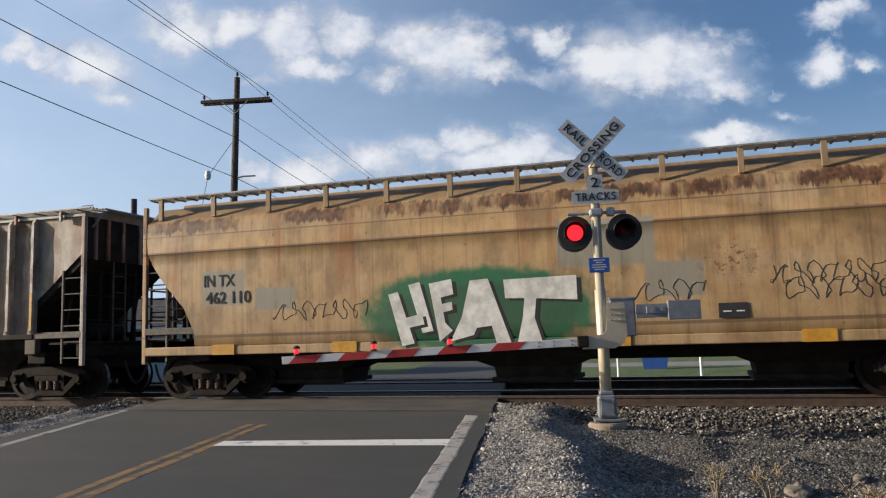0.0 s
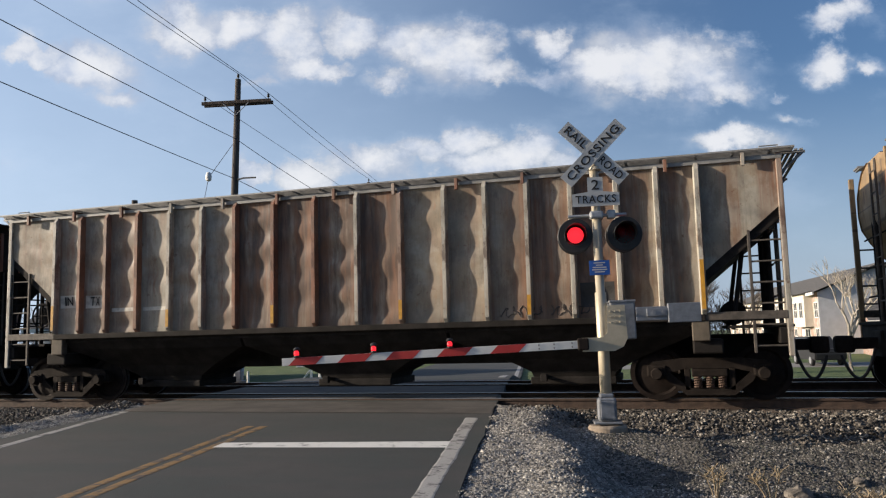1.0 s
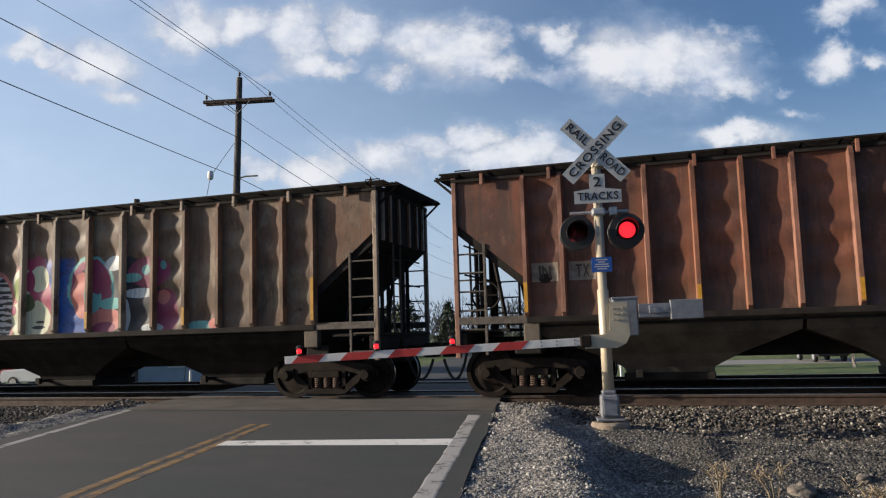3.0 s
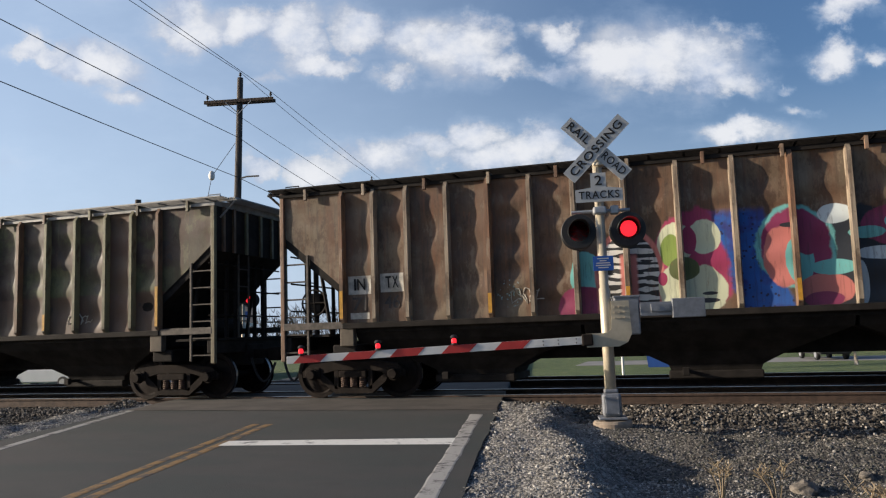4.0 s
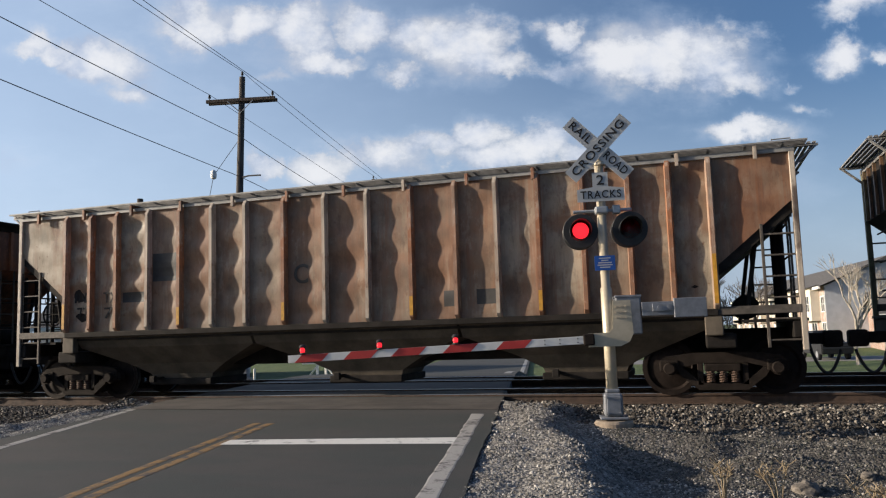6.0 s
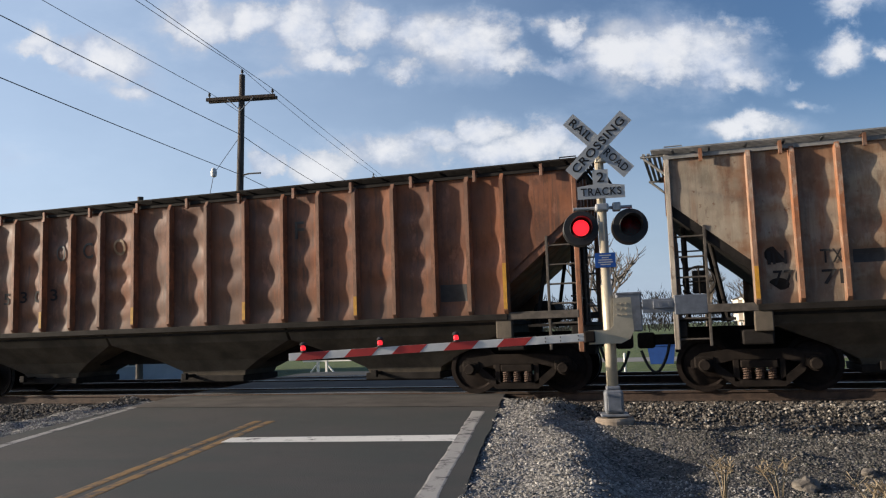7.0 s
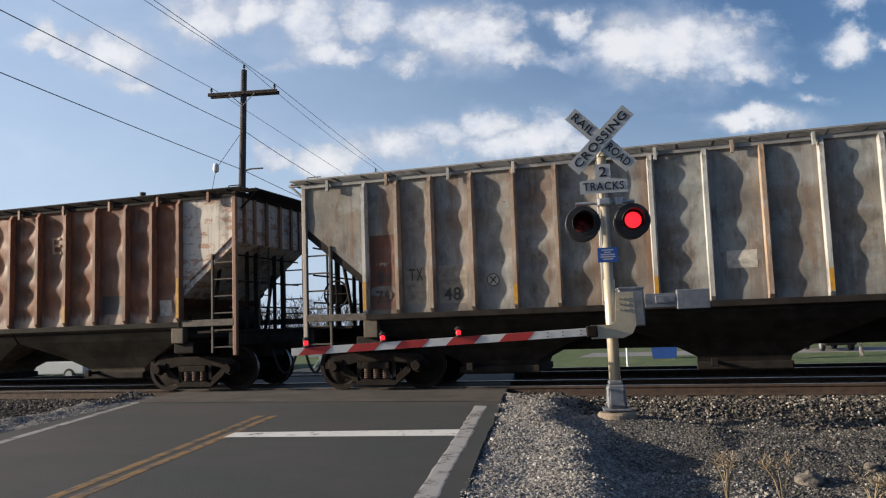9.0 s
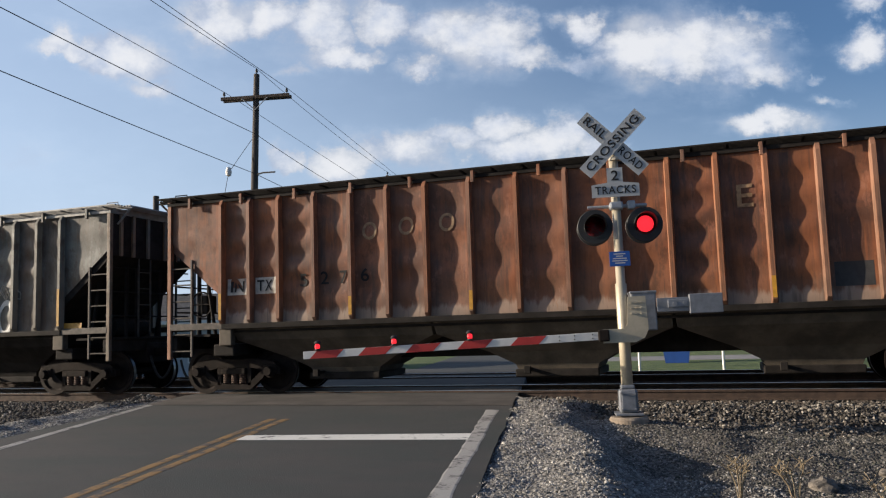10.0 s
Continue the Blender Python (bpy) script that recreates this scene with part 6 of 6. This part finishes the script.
def apartment_row():
    """A two-storey row that runs away from the tracks; its sunlit front faces -x. Local x runs along the front, -y is outward."""
    g = -.87
    d = Vector((-.122, .993, 0))
    b = thing("apartment_building", "two-storey cream and brick apartment row with grey shingle roof", "building", Matrix.Translation((11.5, 60.0, g)) @ Matrix.Rotation(math.atan2(-d.y, -d.x), 4, "Z"))
    # local +x points back towards the tracks, so the row runs from x = 0 to -42
    L, W, E = 42.0, 10.0, 5.2
    part("wall", box(B(), -L, 0, 0, W, 0, E), BRICK, b, "brick wall")
    bm = B()
    prism(bm, [(0, 0), (.12, 0), (.12, E), (0, E)], 0, W)
    part("wall", bm, GREY_SIDING, b, "grey siding gable end")
    bm = B()
    loft(bm, [[(x, -.5, E - .05), (x, W / 2, E + 2.3), (x, W + .5, E - .05), (x, W / 2, E + 2.05)] for x in (-L - .4, .5)])
    part("roof", bm, ROOF, b, "grey shingle roof")
    bm = B()
    loft(bm, [[(x, 0.02, E - .02), (x, W / 2, E + 2.02), (x, W - .02, E - .02)] for x in (.0, .115)])
    part("gable", bm, GREY_SIDING, b)
    bm = B()
    box(bm, -L - .4, .5, -.56, -.42, E - .28, E - .05)
    part("gutter", bm, TRIM_WHITE, b, "white eaves board")
    for k in range(6):
        x = -L + 3.5 + 7 * k
        bay = part("bay", box(B(), x - 1.9, x + 1.9, -.7, -.004, 2.3, E - .06), SIDING, b, "cream-sided upper bay")
        for u in (-.9, .9):
            window(b, x + u, 3.1, 1.0, 1.3, -.7)
        window(b, x, .8, 1.5, 1.3)
        window(b, x + 3.0, .8, .9, 1.3)
        window(b, x + 3.0, 3.1, .9, 1.2)
        part("door", box(B(), x - 1.9, x - 1.0, -.05, -.003, .1, 2.1), TRIM_WHITE, b, "white front door")
        bm = B()
        loft(bm, [[(u, -1.1, E - .1), (u, .6, E + .35), (u, .6, E - .1)] for u in (x - 2.1, x + 2.1)])
        part("bay_roof", bm, ROOF, b)
    return b


apartment_row()


def bungalow(x, y, turn, w, dpt, h, wall, label, porch=True):
    b = thing("house", label, "house", pose(x, y, -.87, 0, 0, turn))
    part("wall", box(B(), -w / 2, w / 2, 0, dpt, 0, h), wall, b)
    bm = B()
    loft(bm, [[(u, -.6, h - .1), (u, dpt / 2, h + 1.7), (u, dpt + .6, h - .1), (u, dpt / 2, h + 1.45)] for u in (-w / 2 - .5, w / 2 + .5)])
    part("roof", bm, ROOF, b, "dark shingle roof")
    bm = B()
    for s in (-1, 1):
        loft(bm, [[(s * u, .02, h - .02), (s * u, dpt / 2, h + 1.42), (s * u, dpt - .02, h - .02)] for u in (w / 2 - .12, w / 2)])
    part("gable", bm, wall, b)
    part("gutter", box(B(), -w / 2 - .5, w / 2 + .5, -.66, -.55, h - .25, h - .05), TRIM_WHITE, b, "white eaves board")
    for k in range(int(w // 3)):
        window(b, -w / 2 + 1.5 + 3 * k, .9, 1.1, 1.3)
    if porch:
        for k in range(4):
            part("porch_post", box(B(), -w / 2 + .4 + k * 1.6, -w / 2 + .55 + k * 1.6, -.5, -.36, 0, h - .25), TRIM_WHITE, b, "white porch post")
    return b


bungalow(18.6, 52, -4, 9, 8, 2.7, BRICK, "low brick house with white porch posts and dark roof")
bungalow(-28.5, 25.5, 30, 11, 8, 3.3, GREY_SIDING, "grey-sided house with white-framed windows beside the road")


def white_post(x, y, h=1.05, red=False):
    p = thing("guard_post", "slim white guard post on the grass" if not red else "red and white banded post beside the road", "post", pose(x, y, ground_z(x, y) - .05), "white guard posts")
    part("post", lathe(B(), [(.055, 0), (.055, h), (.03, h + .03), (.001, h + .03)], 12), TRIM_WHITE, p)
    if red:
        for k in range(2):
            part("band", lathe(B(), [(.058, h * (.5 + .28 * k)), (.058, h * (.64 + .28 * k))], 12), GATE_RED, p, "red band")


white_post(-1.84, 23.5)
white_post(1.62, 23.5)
for x, y, red in ((-20.4, 18.6, False), (-18.9, 18.3, True), (-17.3, 18.6, False)):
    white_post(x, y, 1.0, red)


def a_frame(x, y):
    p = thing("barricade", "white A-frame barricade on the far verge", "barricade", pose(x, y, ground_z(x, y)))
    for s in (-1, 1):
        part("leg", box(B(), s * .22 - .05, s * .22 + .05, -.05, .05, 0, 1.1), TRIM_WHITE, p)
        part("brace", tube(B(), (s * .3, 0, .85), (s * 1.0, 0, .05), .045, n=8), TRIM_WHITE, p)
    part("rail", box(B(), -1.0, 1.6, -.03, .03, 1.02, 1.14), TRIM_WHITE, p)


a_frame(-15.5, 21.5)


def wheelie_bin(x, y):
    b = thing("trash_bin", "blue plastic trash container on the lawn", "bin", pose(x, y, ground_z(x, y)))
    bm = B()
    loft(bm, [[(-k, -k * .7, z), (k, -k * .7, z), (k, k * .7, z), (-k, k * .7, z)] for z, k in ((0, .62), (1.0, .75))])
    part("body", bm, BLUE_PLASTIC, b)
    part("lid", box(B(), -.8, .8, -.58, .58, 1.0, 1.1, .03), BLUE_PLASTIC, b)


wheelie_bin(-.75, 34.5)
tagged(part("driveway", box(B(), -6, 30, 37.5, 43.5, -1.1, -.86), LOT), "pale paved lot beyond the lawn", "driveway", kind="structure")


def parked_car(x, y, turn, paint, label, h=1.7):
    c = thing("parked_car", label, "car", pose(x, y, ground_z(x, y), 0, 0, turn), "parked cars")
    bm = B()
    body = [(-2.25, .35), (-2.3, .75), (-2.2, 1.0), (-1.0, 1.02), (-.95, 1.05), (2.2, 1.05), (2.28, .7), (2.25, .35)]
    prism(bm, body, -.88, .88)
    bmesh.ops.bevel(bm, geom=list(bm.edges), offset=.06, segments=2, affect="EDGES")
    part("body", bm, paint, c)
    bm = B()
    loft(bm, [[(-1.1, -.82, 1.03), (2.15, -.82, 1.03), (2.15, .82, 1.03), (-1.1, .82, 1.03)], [(-.35, -.68, h), (1.85, -.68, h), (1.85, .68, h), (-.35, .68, h)]])
    cab = part("cabin", bm, paint, c)
    for s in (-1, 1):
        bm = B()
        loft(bm, [[(-.85, s * .80, 1.1), (.35, s * .80, 1.1), (.35, s * .715, h - .1), (-.28, s * .715, h - .1)], [(-.85, s * .815, 1.1), (.35, s * .815, 1.1), (.35, s * .73, h - .1), (-.28, s * .73, h - .1)]])
        part("window", bm, GLASS, cab)
        bm = B()
        loft(bm, [[(.5, s * .80, 1.1), (1.9, s * .80, 1.1), (1.7, s * .715, h - .1), (.5, s * .715, h - .1)], [(.5, s * .815, 1.1), (1.9, s * .815, 1.1), (1.7, s * .73, h - .1), (.5, s * .73, h - .1)]])
        part("window", bm, GLASS, cab)
        for x0 in (-1.45, 1.4):
            w = part("wheel", lathe(B(), [(.001, -.1), (.2, -.1), (.33, -.09), (.34, 0), (.33, .09), (.001, .1)], 20, Matrix.Translation((x0, s * .80, .34)) @ Matrix.Rotation(radians(90), 4, "X")), BLACK, c)
            part("rim", lathe(B(), [(.001, -.01), (.2, -.01), (.2, .01), (.001, .01)], 16, Matrix.Translation((x0, s * .905, .34)) @ Matrix.Rotation(radians(90), 4, "X")), GALV, w)


parked_car(-32.7, 23.0, 8, CAR_WHITE, "white sport utility vehicle parked beyond the tracks")
parked_car(-38.0, 22.6, 8, CAR_RED, "red car parked beyond the tracks", 1.45)
parked_car(8.5, 40.5, 100, BLACK, "dark pickup parked on the far lot")


# ---- clouds ----
def cloud_mat():
    k = Nodes("cloud_and_sky_haze", 1.0)
    warp = k.n("ShaderNodeMix")
    warp.data_type = "VECTOR"
    warp.inputs["Factor"].default_value = 0.16
    n = k.n("ShaderNodeTexNoise")
    k.put(n.inputs["Vector"], k.scaled(4.5))
    n.inputs["Scale"].default_value, n.inputs["Detail"].default_value, n.inputs["Roughness"].default_value = 1, 6, .62
    k.put(warp.inputs["A"], k.co)
    k.put(warp.inputs["B"], n.outputs["Color"])
    co = warp.outputs["Result"]
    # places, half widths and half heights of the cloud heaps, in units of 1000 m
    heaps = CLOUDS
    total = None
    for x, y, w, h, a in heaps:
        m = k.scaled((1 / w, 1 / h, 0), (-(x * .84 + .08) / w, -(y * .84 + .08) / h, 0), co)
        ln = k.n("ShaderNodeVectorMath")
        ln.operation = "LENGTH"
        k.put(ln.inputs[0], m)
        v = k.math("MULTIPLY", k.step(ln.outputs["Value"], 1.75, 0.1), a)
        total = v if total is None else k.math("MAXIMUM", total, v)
    puff = k.noise((6.5, 9.5, 1), 9, rough=.64)
    wisp = k.noise((2.2, 4.5, 1), 6, (0.3, 0.7, 0), .6)
    lump = k.math("ADD", total, k.math("MULTIPLY", k.math("SUBTRACT", puff, 0.5), 1.5))
    dens = k.math("MULTIPLY", k.step(lump, 0.26, 1.05), 0.95)
    haze = k.math("MULTIPLY", k.step(k.math("ADD", total, k.math("MULTIPLY", k.math("SUBTRACT", wisp, 0.5), 2.4)), -0.02, 1.3), 0.62)
    dens = k.math("MAXIMUM", dens, haze)
    # bright sky haze painted in, stronger to the west and towards the horizon
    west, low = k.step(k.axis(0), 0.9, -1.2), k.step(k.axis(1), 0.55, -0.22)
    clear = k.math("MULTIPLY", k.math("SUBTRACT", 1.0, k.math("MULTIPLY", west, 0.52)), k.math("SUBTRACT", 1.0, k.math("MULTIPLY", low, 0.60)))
    sky_glow = k.math("MULTIPLY", k.math("SUBTRACT", 1.0, clear), k.math("ADD", 0.8, k.math("MULTIPLY", wisp, 0.4)))
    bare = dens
    dens = k.math("ADD", dens, k.math("MULTIPLY", k.math("SUBTRACT", 1.0, dens), sky_glow))
    shade = k.noise(8.0, 5, (0.02, 0.05, 0), .55)
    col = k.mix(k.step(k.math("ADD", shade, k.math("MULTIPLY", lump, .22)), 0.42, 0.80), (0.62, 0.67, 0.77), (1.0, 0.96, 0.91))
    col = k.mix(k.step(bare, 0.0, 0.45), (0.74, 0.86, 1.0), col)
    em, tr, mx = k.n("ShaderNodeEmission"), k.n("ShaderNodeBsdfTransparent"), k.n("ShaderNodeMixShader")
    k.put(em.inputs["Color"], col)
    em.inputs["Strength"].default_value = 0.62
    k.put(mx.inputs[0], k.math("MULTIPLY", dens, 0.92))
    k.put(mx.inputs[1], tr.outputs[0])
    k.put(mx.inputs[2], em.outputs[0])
    k.t.links.new(mx.outputs[0], k.t.nodes["Material Output"].inputs["Surface"])
    return k.m


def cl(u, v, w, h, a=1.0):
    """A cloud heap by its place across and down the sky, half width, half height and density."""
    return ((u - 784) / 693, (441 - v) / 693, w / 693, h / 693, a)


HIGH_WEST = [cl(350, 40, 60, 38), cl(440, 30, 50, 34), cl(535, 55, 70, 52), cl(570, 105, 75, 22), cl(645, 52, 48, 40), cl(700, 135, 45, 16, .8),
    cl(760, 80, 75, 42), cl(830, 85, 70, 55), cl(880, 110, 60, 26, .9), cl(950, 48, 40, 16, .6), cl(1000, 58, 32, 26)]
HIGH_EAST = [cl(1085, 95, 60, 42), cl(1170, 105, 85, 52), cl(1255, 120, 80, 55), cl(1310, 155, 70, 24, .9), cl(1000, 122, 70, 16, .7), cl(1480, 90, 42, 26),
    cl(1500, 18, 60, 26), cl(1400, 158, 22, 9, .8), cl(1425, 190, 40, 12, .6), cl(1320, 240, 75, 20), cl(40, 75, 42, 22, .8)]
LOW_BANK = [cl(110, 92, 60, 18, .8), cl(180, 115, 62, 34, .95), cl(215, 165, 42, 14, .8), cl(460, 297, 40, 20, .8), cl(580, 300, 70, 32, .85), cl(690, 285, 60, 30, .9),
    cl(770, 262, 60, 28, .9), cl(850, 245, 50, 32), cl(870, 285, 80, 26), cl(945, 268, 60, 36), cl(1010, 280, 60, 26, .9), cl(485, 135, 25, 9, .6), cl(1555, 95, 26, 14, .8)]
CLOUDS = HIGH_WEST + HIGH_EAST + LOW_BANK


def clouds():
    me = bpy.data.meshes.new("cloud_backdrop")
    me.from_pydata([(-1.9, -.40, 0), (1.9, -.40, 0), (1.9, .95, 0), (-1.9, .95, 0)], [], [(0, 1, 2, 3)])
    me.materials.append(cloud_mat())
    ob = tagged(new("cloud_backdrop", me), "white fair-weather clouds and painted sky haze far away", "clouds", kind="structure")
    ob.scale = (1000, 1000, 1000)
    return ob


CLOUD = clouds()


# ---- what moves ----
def motions():
    for car, sets in TRAIN:
        x, y, z = car.location
        walk(car, [(k / 10, pose(x + run(k / 10), y, z)) for k in range(101)])
        for ws in sets:
            p = ws.location.copy()
            walk(ws, [(k / 30, Matrix.Translation(p) @ Matrix.Rotation(run(k / 30) / WHEEL_R, 4, "Y")) for k in range(301)])
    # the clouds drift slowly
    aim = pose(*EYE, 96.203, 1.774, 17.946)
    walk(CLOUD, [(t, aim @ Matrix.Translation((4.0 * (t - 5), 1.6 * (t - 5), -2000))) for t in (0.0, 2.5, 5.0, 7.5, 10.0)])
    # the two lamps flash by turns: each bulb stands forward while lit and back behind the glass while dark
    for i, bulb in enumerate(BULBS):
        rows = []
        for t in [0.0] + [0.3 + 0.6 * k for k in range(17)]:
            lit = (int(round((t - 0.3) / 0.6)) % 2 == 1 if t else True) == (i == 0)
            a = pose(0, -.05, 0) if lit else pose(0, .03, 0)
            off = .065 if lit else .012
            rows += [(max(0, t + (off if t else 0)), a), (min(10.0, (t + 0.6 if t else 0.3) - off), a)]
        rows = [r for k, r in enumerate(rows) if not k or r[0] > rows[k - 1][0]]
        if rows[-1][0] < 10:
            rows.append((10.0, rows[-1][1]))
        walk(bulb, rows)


motions()
